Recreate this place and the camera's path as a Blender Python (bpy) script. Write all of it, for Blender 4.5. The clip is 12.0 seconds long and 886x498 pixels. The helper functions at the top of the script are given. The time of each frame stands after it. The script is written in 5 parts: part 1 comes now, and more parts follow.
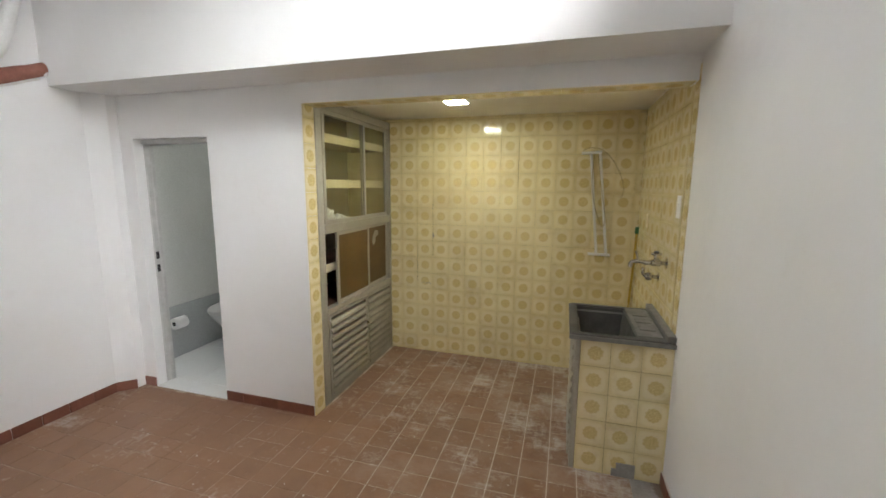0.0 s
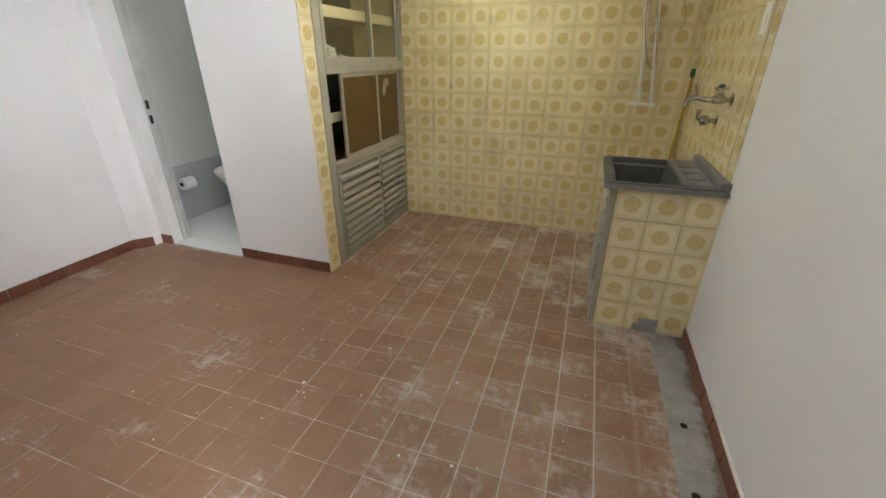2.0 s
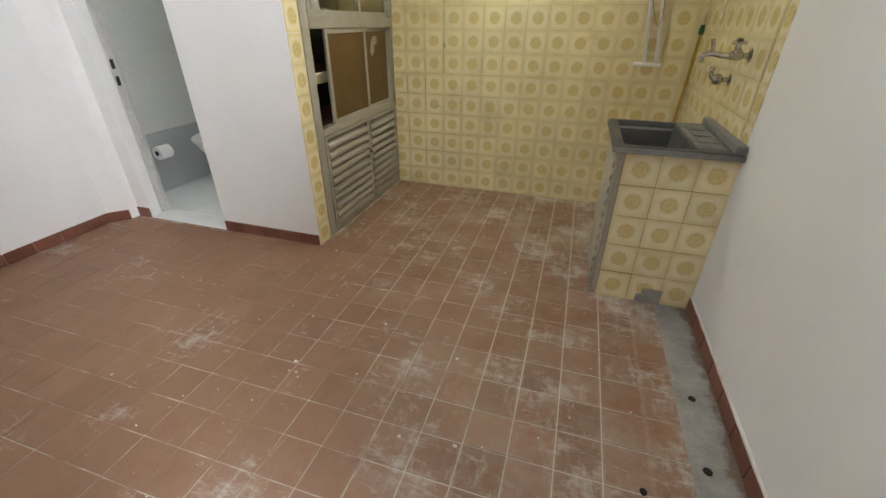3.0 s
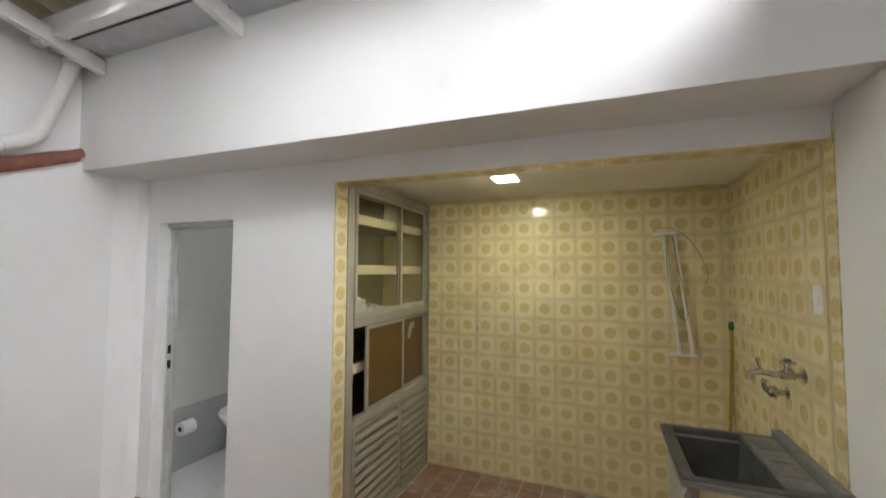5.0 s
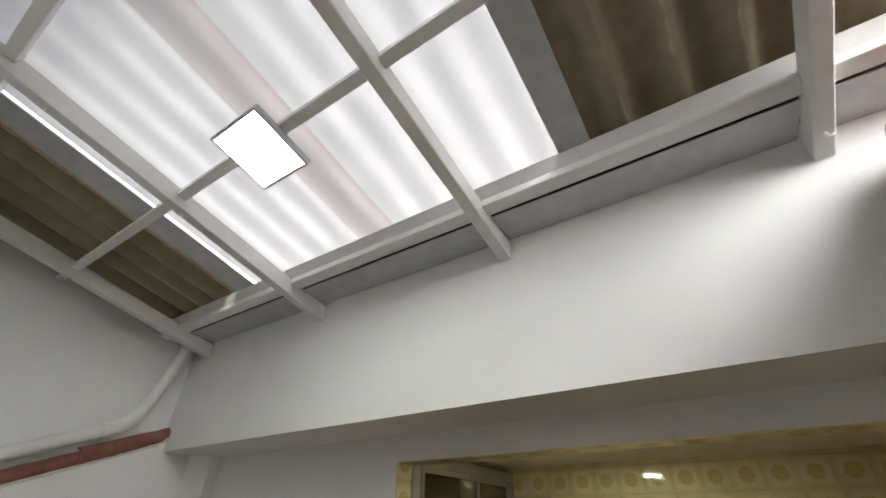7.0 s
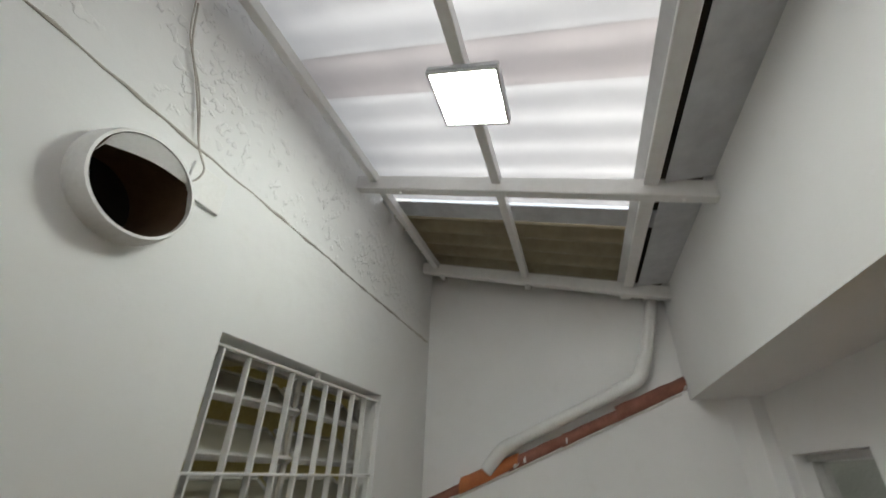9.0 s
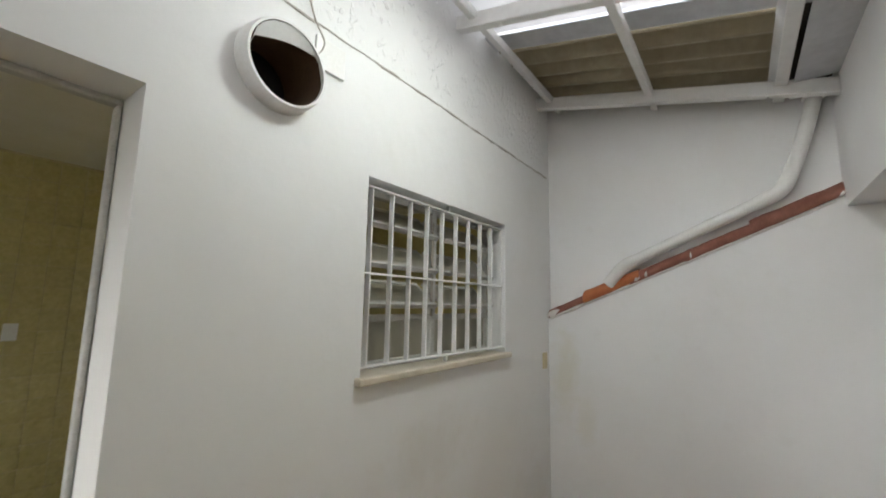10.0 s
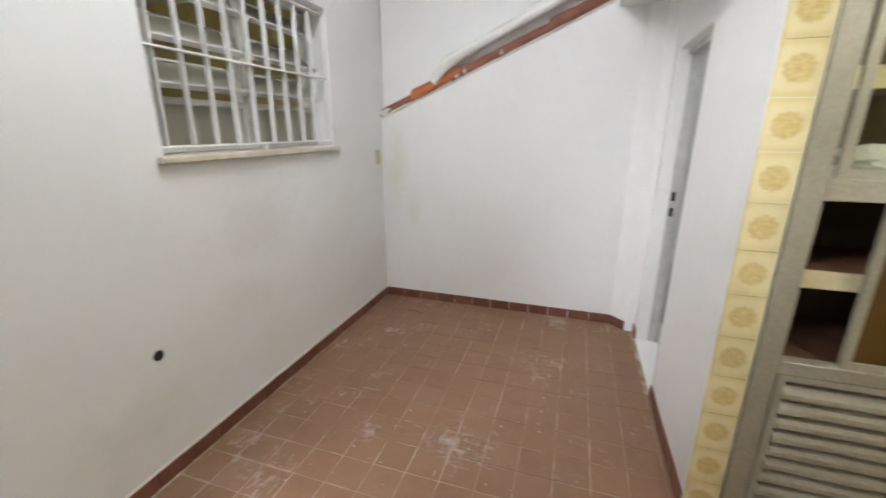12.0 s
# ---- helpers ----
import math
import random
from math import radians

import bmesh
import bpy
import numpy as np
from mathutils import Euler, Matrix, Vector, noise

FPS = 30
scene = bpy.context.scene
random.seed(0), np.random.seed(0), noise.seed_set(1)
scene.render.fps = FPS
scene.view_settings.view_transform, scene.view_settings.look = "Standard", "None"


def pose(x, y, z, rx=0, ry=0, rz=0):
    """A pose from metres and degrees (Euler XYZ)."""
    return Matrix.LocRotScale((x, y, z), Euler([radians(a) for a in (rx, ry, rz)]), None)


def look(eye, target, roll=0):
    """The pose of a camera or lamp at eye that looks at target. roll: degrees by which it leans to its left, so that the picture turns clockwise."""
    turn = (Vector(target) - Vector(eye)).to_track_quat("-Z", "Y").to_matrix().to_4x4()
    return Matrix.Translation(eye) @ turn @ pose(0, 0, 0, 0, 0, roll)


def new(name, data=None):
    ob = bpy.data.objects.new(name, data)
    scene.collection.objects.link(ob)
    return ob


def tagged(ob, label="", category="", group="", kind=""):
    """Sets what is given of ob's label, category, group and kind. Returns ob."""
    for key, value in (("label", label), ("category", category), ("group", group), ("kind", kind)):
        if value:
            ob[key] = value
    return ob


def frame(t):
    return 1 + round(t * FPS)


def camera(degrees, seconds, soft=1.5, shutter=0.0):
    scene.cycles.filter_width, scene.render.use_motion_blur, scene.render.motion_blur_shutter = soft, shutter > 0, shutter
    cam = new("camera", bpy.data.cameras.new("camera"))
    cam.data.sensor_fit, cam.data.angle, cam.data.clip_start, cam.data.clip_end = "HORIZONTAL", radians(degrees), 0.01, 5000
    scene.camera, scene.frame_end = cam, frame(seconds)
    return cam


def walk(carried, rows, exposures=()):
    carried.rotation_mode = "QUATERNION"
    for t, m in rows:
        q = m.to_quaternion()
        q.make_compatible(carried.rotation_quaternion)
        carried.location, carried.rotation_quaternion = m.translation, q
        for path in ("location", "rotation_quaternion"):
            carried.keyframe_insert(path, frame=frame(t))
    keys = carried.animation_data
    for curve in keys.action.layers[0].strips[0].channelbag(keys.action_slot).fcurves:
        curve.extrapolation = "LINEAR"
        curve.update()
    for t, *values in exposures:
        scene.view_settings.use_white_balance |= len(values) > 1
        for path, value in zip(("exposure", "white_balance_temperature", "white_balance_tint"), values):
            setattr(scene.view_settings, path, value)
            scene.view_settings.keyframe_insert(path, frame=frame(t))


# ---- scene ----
# ---- camera and walk ----
cam = camera(94.8, 12.0, soft=1.5, shutter=0.25)
PATH = [
    (0, (0.035, -0.05, 1.575), (-0.52, 1.82, 1.27), 0.4),
    (0.2, (0.032, 0.005, 1.556), (-0.59, 1.86, 1.21), 0.4),
    (0.5, (0.027, 0.057, 1.524), (-0.625, 1.907, 1.131), 0.4),
    (1, (0.028, 0.137, 1.448), (-0.661, 1.946, 0.943), 0.4),
    (1.5, (0.019, 0.142, 1.392), (-0.638, 1.904, 0.712), 0.2),
    (2, (-0.018, 0.124, 1.333), (-0.608, 1.833, 0.478), 0.0),
    (2.5, (-0.05, 0.167, 1.276), (-0.58, 1.83, 0.3), 0.1),
    (2.7, (-0.062, 0.188, 1.267), (-0.577, 1.846, 0.274), 0.2),
    (4.3, (-0.193, 0.258, 1.436), (-0.846, 2.092, 0.975), 0.2),
    (4.5, (-0.189, 0.283, 1.468), (-0.871, 2.139, 1.164), 0.2),
    (5, (-0.171, 0.335, 1.579), (-0.899, 2.195, 1.684), 0.3),
    (5.5, (-0.17, 0.339, 1.668), (-0.919, 2.131, 2.148), 0.4),
    (6, (-0.161, 0.337, 1.722), (-0.919, 2.018, 2.497), 0.6),
    (6.5, (-0.114, 0.338, 1.771), (-0.909, 1.885, 2.758), 0.6),
    (6.7, (-0.107, 0.356, 1.788), (-0.928, 1.843, 2.844), 0.6),
    (8.3, (-0.25, 1.004, 1.797), (-1.813, 1.306, 3.007), 1.9),
    (8.5, (-0.26, 1.032, 1.785), (-1.882, 1.082, 2.954), 1.6),
    (8.7, (-0.267, 1.114, 1.783), (-1.916, 0.884, 2.891), 2.6),
    (9, (-0.268, 1.198, 1.756), (-1.935, 0.656, 2.718), 2.0),
    (9.5, (-0.215, 1.316, 1.683), (-1.879, 0.398, 2.308), 1.3),
    (10, (-0.141, 1.344, 1.611), (-1.744, 0.18, 1.882), 1.1),
    (10.5, (-0.099, 1.447, 1.559), (-1.581, 0.105, 1.517), 0.6),
    (11, (-0.076, 1.553, 1.522), (-1.449, 0.127, 1.233), 0.3),
    (11.5, (-0.062, 1.583, 1.472), (-1.591, 0.382, 1.0), 0.1),
    (12, (-0.053, 1.678, 1.434), (-1.88, 1.092, 0.87), 0.2),
]
EXPOSURES = [(0, 3.0, 6150, 11), (1, 2.93, 6150, 12), (2.7, 3.12, 6100, 11), (4.5, 2.98, 6100, 12), (5.5, 2.5, 6150, 12), (6.5, 2.1, 6400, 9.5), (8.3, 1.78, 6300, 6),
             (9, 1.85, 6350, 6), (9.5, 2.05, 6350, 6), (10, 2.38, 6250, 8), (10.5, 2.76, 6150, 9), (11, 3.05, 6130, 12), (12, 3.15, 6080, 11.5)]
walk(cam, [(t, look(eye, target, roll)) for t, eye, target, roll in PATH], EXPOSURES)

# ---- world, sun, light ----
world = bpy.data.worlds.new("overcast_sky")
scene.world = world
world.use_nodes = True
sky = world.node_tree.nodes.new("ShaderNodeTexSky")
sky.sky_type, sky.sun_disc = "NISHITA", False
sky.sun_elevation, sky.sun_rotation = radians(33), radians(128)
sky.air_density, sky.dust_density = 1.0, 4.0
background = world.node_tree.nodes["Background"]
background.inputs["Strength"].default_value = 0.15
haze = world.node_tree.nodes.new("ShaderNodeHueSaturation")
haze.inputs["Saturation"].default_value = 0.2
world.node_tree.links.new(sky.outputs[0], haze.inputs["Color"])
world.node_tree.links.new(haze.outputs[0], background.inputs[0])
sun = new("sun", bpy.data.lights.new("sun", "SUN"))
sun.data.energy, sun.data.angle, sun.data.color = 1.9, radians(80), (1.0, 0.985, 0.955)
sun.matrix_world = look((0, 0, 10), (-math.sin(radians(128)) * math.cos(radians(33)) * 5, -math.cos(radians(128)) * math.cos(radians(33)) * 5, 10 - math.sin(radians(33)) * 5))
LED_YARD, LED_NICHE, BATH_FILL, KITCHEN_FILL, HALL_FILL = 11.5, 20.0, 1.8, 0.5, 1.3
# Unseen area lamp added in a made-up opening to brighten the kitchen.
kitchen_fill = new("kitchen_fill_lamp", bpy.data.lights.new("kitchen_fill_lamp", "AREA"))
kitchen_fill.data.shape, kitchen_fill.data.size, kitchen_fill.data.size_y = "RECTANGLE", 1.1, 1.0
kitchen_fill.data.energy, kitchen_fill.data.color = KITCHEN_FILL, (1.0, 0.99, 0.95)
kitchen_fill.matrix_world = look((1.98, -1.3, 1.6), (-1.0, -1.3, 1.2))
# No opening is seen here: a lamp added to brighten the dark hall.
hall_fill = new("hall_fill_lamp", bpy.data.lights.new("hall_fill_lamp", "AREA"))
hall_fill.data.shape, hall_fill.data.size, hall_fill.data.size_y = "RECTANGLE", 0.8, 1.9
hall_fill.data.energy, hall_fill.data.color = HALL_FILL, (1.0, 0.97, 0.95)
hall_fill.matrix_world = look((0.61, -5.6, 1.1), (-0.6, -5.9, 1.0))

# ---- planes of the place ----
YW, YD, YB, YF = 0.15, 2.19, 3.49, 1.85      # window wall, door wall, back wall, beam face
XL, XR, XC = -3.175, 0.615, -1.53            # left wall, right wall, cupboard front
ZB, ZO, ZC = 2.185, 2.065, 2.16              # beam underside, niche opening, niche ceiling
SLOPE = 0.2206

# ---- materials ----
def nodes_of(name, rough=0.6, metal=0.0):
    m = bpy.data.materials.new(name)
    m.use_nodes = True
    tree = m.node_tree
    b = tree.nodes["Principled BSDF"]
    b.inputs["Roughness"].default_value, b.inputs["Metallic"].default_value = rough, metal
    return m, tree, b


def add(tree, kind, **values):
    n = tree.nodes.new(kind)
    for key, value in values.items():
        n.inputs[key.replace("_", " ")].default_value = value
    return n


def coords(tree, space="Object"):
    """Object coordinates, or world ones from the position."""
    if space == "World":
        return tree.nodes.new("ShaderNodeNewGeometry").outputs["Position"]
    return tree.nodes.new("ShaderNodeTexCoord").outputs[space]


def noise_of(tree, vec, scale, detail=4.0, rough=0.6):
    n = add(tree, "ShaderNodeTexNoise", Scale=scale, Detail=detail, Roughness=rough)
    tree.links.new(vec, n.inputs["Vector"])
    return n.outputs["Fac"]


def ramp(tree, fac, *stops):
    r = tree.nodes.new("ShaderNodeValToRGB")
    e = r.color_ramp.elements
    while len(e) < len(stops):
        e.new(0.5)
    for el, (p, c) in zip(e, stops):
        el.position, el.color = p, (*c, 1) if len(c) == 3 else c
    tree.links.new(fac, r.inputs[0])
    return r.outputs[0]


def grey(v):
    return (v, v, v)


def math_of(tree, op, a, b=0.0, c=0.0):
    n = tree.nodes.new("ShaderNodeMath")
    n.operation = op
    for i, v in enumerate((a, b, c)):
        if isinstance(v, (int, float)):
            n.inputs[i].default_value = v
        else:
            tree.links.new(v, n.inputs[i])
    return n.outputs[0]


def blend(tree, fac, a, b, how="MIX"):
    n = tree.nodes.new("ShaderNodeMix")
    n.data_type, n.blend_type = "RGBA", how
    for sock, v in ((n.inputs[0], fac), (n.inputs[6], a), (n.inputs[7], b)):
        if isinstance(v, (int, float)):
            sock.default_value = v
        elif isinstance(v, tuple):
            sock.default_value = (*v, 1)
        else:
            tree.links.new(v, sock)
    return n.outputs[2]


def bump_to(tree, b, height, strength, dist=0.002):
    n = add(tree, "ShaderNodeBump", Strength=strength, Distance=dist)
    tree.links.new(height, n.inputs["Height"])
    tree.links.new(n.outputs[0], b.inputs["Normal"])


def surface(name, col, col2, rough=0.6, metal=0.0, scale=6.0, fine=80.0, bump=0.15, dist=0.002, space="World", vary=0.0, coat=0.0):
    """Two colours mixed by large stains, fine grain in colour and relief."""
    m, tree, b = nodes_of(name, rough, metal)
    v = coords(tree, space)
    big, small = noise_of(tree, v, scale, 5), noise_of(tree, v, fine, 3)
    c = blend(tree, ramp(tree, big, (0.35, grey(0)), (0.7, grey(1))), col, col2)
    c = blend(tree, 0.18, c, ramp(tree, small, (0.3, grey(0.25)), (0.7, grey(0.8))), "OVERLAY")
    if vary:
        info = tree.nodes.new("ShaderNodeObjectInfo")
        k = math_of(tree, "MULTIPLY_ADD", info.outputs["Random"], vary, 1 - vary / 2)
        hsv = add(tree, "ShaderNodeHueSaturation")
        tree.links.new(k, hsv.inputs["Value"])
        tree.links.new(c, hsv.inputs["Color"])
        c = hsv.outputs[0]
    tree.links.new(c, b.inputs["Base Color"])
    r = math_of(tree, "MULTIPLY_ADD", big, 0.2, rough - 0.1)
    tree.links.new(r, b.inputs["Roughness"])
    bump_to(tree, b, small, bump, dist)
    b.inputs["Coat Weight"].default_value = coat
    return m


def plaster_material(name, col, dirt, peel=False, stains=()):
    """White wall paint with trowel unevenness, faint stains; peel: blistered coat high on the wall."""
    m, tree, b = nodes_of(name, 0.62)
    v = coords(tree, "World")
    big, mid, small = noise_of(tree, v, 1.1, 4), noise_of(tree, v, 7, 5), noise_of(tree, v, 120, 3)
    c = blend(tree, ramp(tree, big, (0.45, grey(0)), (0.75, grey(0.55))), col, dirt)
    c = blend(tree, ramp(tree, mid, (0.62, grey(0)), (0.8, grey(0.2))), c, (dirt[0] * 0.85, dirt[1] * 0.83, dirt[2] * 0.78))
    for centre, size, tone, amount in stains:
        shift = tree.nodes.new("ShaderNodeVectorMath")
        shift.operation = "SUBTRACT"
        tree.links.new(v, shift.inputs[0])
        shift.inputs[1].default_value = centre
        squash = tree.nodes.new("ShaderNodeVectorMath")
        squash.operation = "DIVIDE"
        tree.links.new(shift.outputs[0], squash.inputs[0])
        squash.inputs[1].default_value = size
        length = tree.nodes.new("ShaderNodeVectorMath")
        length.operation = "LENGTH"
        tree.links.new(squash.outputs[0], length.inputs[0])
        blot = noise_of(tree, v, 5.5, 5, 0.65)
        edge = math_of(tree, "MULTIPLY_ADD", blot, 1.6, math_of(tree, "SUBTRACT", 0.2, length.outputs["Value"]))
        c = blend(tree, ramp(tree, edge, (0.15, grey(0)), (0.75, grey(amount))), c, tone)
    h = math_of(tree, "ADD", math_of(tree, "MULTIPLY", big, 6.0), math_of(tree, "MULTIPLY", mid, 1.0))
    h = math_of(tree, "MULTIPLY_ADD", small, 0.08, h)
    if peel:
        sep = tree.nodes.new("ShaderNodeSeparateXYZ")
        tree.links.new(v, sep.inputs[0])
        high = math_of(tree, "SMOOTH_MIN", 1.0, math_of(tree, "MAXIMUM", 0.0, math_of(tree, "MULTIPLY", math_of(tree, "SUBTRACT", sep.outputs["Z"], 2.64), 5.0)), 0.1)
        flakes = noise_of(tree, v, 26, 2, 0.4)
        patch = noise_of(tree, v, 4.5, 2)
        f = math_of(tree, "MULTIPLY", ramp(tree, flakes, (0.54, grey(0)), (0.60, grey(1))), ramp(tree, patch, (0.42, grey(0)), (0.52, grey(1))))
        f = math_of(tree, "MULTIPLY", f, high)
        h = math_of(tree, "MULTIPLY_ADD", f, 5.0, h)
    tree.links.new(c, b.inputs["Base Color"])
    bump_to(tree, b, h, 0.55, 0.004)
    return m


def wall_tile_material(name):
    """Glazed cream tile with a ragged golden medallion, by each tile's own coordinates (x across, z up)."""
    m, tree, b = nodes_of(name, 0.16)
    v = coords(tree, "Object")
    sep = tree.nodes.new("ShaderNodeSeparateXYZ")
    tree.links.new(v, sep.inputs[0])
    x, z = sep.outputs["X"], sep.outputs["Z"]
    info = tree.nodes.new("ShaderNodeObjectInfo")
    jig = add(tree, "ShaderNodeTexNoise", Scale=75.0, Detail=3.0)
    tree.links.new(coords(tree, "World"), jig.inputs["Vector"])
    r = math_of(tree, "SQRT", math_of(tree, "ADD", math_of(tree, "MULTIPLY", x, x), math_of(tree, "MULTIPLY", z, z)))
    ang = math_of(tree, "ARCTAN2", z, x)
    scallop = math_of(tree, "MULTIPLY", math_of(tree, "COSINE", math_of(tree, "MULTIPLY", ang, 10.0)), 0.0016)
    r = math_of(tree, "ADD", r, scallop)
    r = math_of(tree, "MULTIPLY_ADD", math_of(tree, "SUBTRACT", jig.outputs["Fac"], 0.5), 0.014, r)
    medal = ramp(tree, math_of(tree, "MULTIPLY", r, 10.0), (0.345, grey(1)), (0.43, grey(0)))
    core = ramp(tree, math_of(tree, "MULTIPLY", r, 10.0), (0.06, grey(1)), (0.12, grey(0.15)), (0.22, grey(0.2)), (0.34, grey(0.75)))
    # a rounded cream field inside a slightly deeper border
    p = math_of(tree, "ADD", math_of(tree, "POWER", math_of(tree, "ABSOLUTE", math_of(tree, "MULTIPLY", x, 15.0)), 5.0),
                math_of(tree, "POWER", math_of(tree, "ABSOLUTE", math_of(tree, "MULTIPLY", z, 15.0)), 5.0))
    field = ramp(tree, p, (0.30, grey(1)), (1.0, grey(0)))
    cloud = noise_of(tree, coords(tree, "World"), 2.2, 5, 0.65)
    base = blend(tree, ramp(tree, cloud, (0.35, grey(0)), (0.65, grey(1))), (0.70, 0.585, 0.31), (0.79, 0.69, 0.41))
    c = blend(tree, field, base, blend(tree, 0.55, base, (0.85, 0.76, 0.53)))
    petals = noise_of(tree, coords(tree, "World"), 110.0, 3)
    gold = blend(tree, ramp(tree, petals, (0.38, grey(0)), (0.62, grey(1))), (0.50, 0.345, 0.085), (0.74, 0.59, 0.25))
    gold = blend(tree, math_of(tree, "MULTIPLY", core, 0.45), gold, (0.52, 0.37, 0.10))
    c = blend(tree, math_of(tree, "MULTIPLY", medal, 0.70), c, gold)
    grime = noise_of(tree, coords(tree, "World"), 5.0, 6, 0.7)
    c = blend(tree, ramp(tree, grime, (0.52, grey(0)), (0.72, grey(0.5))), c, (0.50, 0.37, 0.15))
    hsv = add(tree, "ShaderNodeHueSaturation")
    tree.links.new(math_of(tree, "MULTIPLY_ADD", info.outputs["Random"], 0.10, 0.95), hsv.inputs["Value"])
    tree.links.new(c, hsv.inputs["Color"])
    tree.links.new(hsv.outputs[0], b.inputs["Base Color"])
    tree.links.new(math_of(tree, "MULTIPLY_ADD", cloud, 0.14, 0.03), b.inputs["Roughness"])
    wob = noise_of(tree, coords(tree, "World"), 14.0, 2)
    bump_to(tree, b, wob, 0.2, 0.003)
    return m


PF, FX, FY = 0.1535, 0.094, 0.8575           # floor tiles: pitch, and the centre of one tile


def axis_of(tree, v):
    sep = tree.nodes.new("ShaderNodeSeparateXYZ")
    tree.links.new(v, sep.inputs[0])
    return sep.outputs["X"], sep.outputs["Y"]


def stretched(tree, v, sx, sy, turn):
    n = tree.nodes.new("ShaderNodeMapping")
    n.inputs["Scale"].default_value, n.inputs["Rotation"].default_value = (sx, sy, 1.0), (0, 0, turn)
    tree.links.new(v, n.inputs["Vector"])
    return n.outputs[0]


def traffic(tree, x, y, big):
    """0 on the soiled far side of the yard, 1 where building dust lies before and in the niche."""
    k = math_of(tree, "MULTIPLY_ADD", x, 0.42, 0.62)
    k = math_of(tree, "MULTIPLY_ADD", math_of(tree, "MAXIMUM", math_of(tree, "SUBTRACT", y, 2.1), 0.0), 0.35, k)
    k = math_of(tree, "MULTIPLY_ADD", math_of(tree, "SUBTRACT", big, 0.5), 1.5, k)
    return math_of(tree, "MINIMUM", math_of(tree, "MAXIMUM", k, 0.0), 1.0)


def floor_tile_material(name):
    """Worn terracotta quarry tile: soil film on the far side, white building dust and scuffs near the niche."""
    m, tree, b = nodes_of(name, 0.55)
    v = coords(tree, "World")
    x, y = axis_of(tree, v)
    info = tree.nodes.new("ShaderNodeObjectInfo")
    isl = tree.nodes.new("ShaderNodeNewGeometry").outputs["Random Per Island"]
    rnd = math_of(tree, "FRACT", math_of(tree, "ADD", info.outputs["Random"], isl))
    big, mid, small = noise_of(tree, v, 1.3, 4), noise_of(tree, v, 8, 6, 0.7), noise_of(tree, v, 90, 3)
    busy = traffic(tree, x, y, big)
    c = blend(tree, ramp(tree, mid, (0.3, grey(0)), (0.7, grey(1))), (0.175, 0.070, 0.031), (0.262, 0.122, 0.057))
    hsv = add(tree, "ShaderNodeHueSaturation")
    tree.links.new(math_of(tree, "MULTIPLY_ADD", rnd, 0.36, 0.82), hsv.inputs["Value"])
    tree.links.new(c, hsv.inputs["Color"])
    c = hsv.outputs[0]
    # brown soil film, thickest away from the walked part
    soil = math_of(tree, "MULTIPLY", math_of(tree, "SUBTRACT", 1.15, busy), ramp(tree, mid, (0.25, grey(0.35)), (0.75, grey(0.75))))
    c = blend(tree, soil, c, (0.262, 0.150, 0.086))
    # a pale film of dust, uneven from tile to tile
    film = math_of(tree, "MULTIPLY", ramp(tree, noise_of(tree, v, 4.5, 6, 0.72), (0.36, grey(0.05)), (0.64, grey(0.7))), math_of(tree, "MULTIPLY_ADD", rnd, 0.7, 0.45))
    film = math_of(tree, "MULTIPLY", film, math_of(tree, "MULTIPLY_ADD", busy, 0.9, 0.14))
    c = blend(tree, film, c, (0.40, 0.325, 0.265))
    # dust caught along the joints
    fx = math_of(tree, "ABSOLUTE", math_of(tree, "SUBTRACT", math_of(tree, "FRACT", math_of(tree, "MULTIPLY_ADD", x, 1 / PF, 40.5 - FX / PF)), 0.5))
    fy = math_of(tree, "ABSOLUTE", math_of(tree, "SUBTRACT", math_of(tree, "FRACT", math_of(tree, "MULTIPLY_ADD", y, 1 / PF, 40.5 - FY / PF)), 0.5))
    rim = math_of(tree, "ADD", math_of(tree, "MAXIMUM", fx, fy), math_of(tree, "MULTIPLY", math_of(tree, "SUBTRACT", noise_of(tree, v, 22, 5, 0.7), 0.5), 0.30))
    rim = math_of(tree, "MULTIPLY", ramp(tree, rim, (0.42, grey(0)), (0.52, grey(0.6))), math_of(tree, "MULTIPLY_ADD", busy, 0.85, 0.1))
    c = blend(tree, rim, c, (0.43, 0.345, 0.27))
    # scuffs drawn along two directions
    for sx, sy, turn, tone in ((0.35, 1.0, 0.5, 0.62), (1.0, 0.3, 0.15, 0.5)):
        s = noise_of(tree, stretched(tree, v, sx, sy, turn), 26, 9, 0.78)
        s = math_of(tree, "MULTIPLY_ADD", math_of(tree, "SUBTRACT", noise_of(tree, v, 2.7, 4, 0.6), 0.5), 0.7, s)
        s = math_of(tree, "MULTIPLY_ADD", busy, 0.10, s)
        c = blend(tree, ramp(tree, s, (0.60, grey(0)), (0.76, grey(tone))), c, (0.56, 0.51, 0.455))
    specks = noise_of(tree, v, 38, 2, 0.3)
    c = blend(tree, ramp(tree, specks, (0.775, grey(0)), (0.80, grey(0.7))), c, (0.66, 0.62, 0.57))
    tree.links.new(c, b.inputs["Base Color"])
    tree.links.new(math_of(tree, "MULTIPLY_ADD", mid, 0.35, 0.34), b.inputs["Roughness"])
    bump_to(tree, b, math_of(tree, "MULTIPLY_ADD", small, 0.3, mid), 0.35, 0.003)
    return m


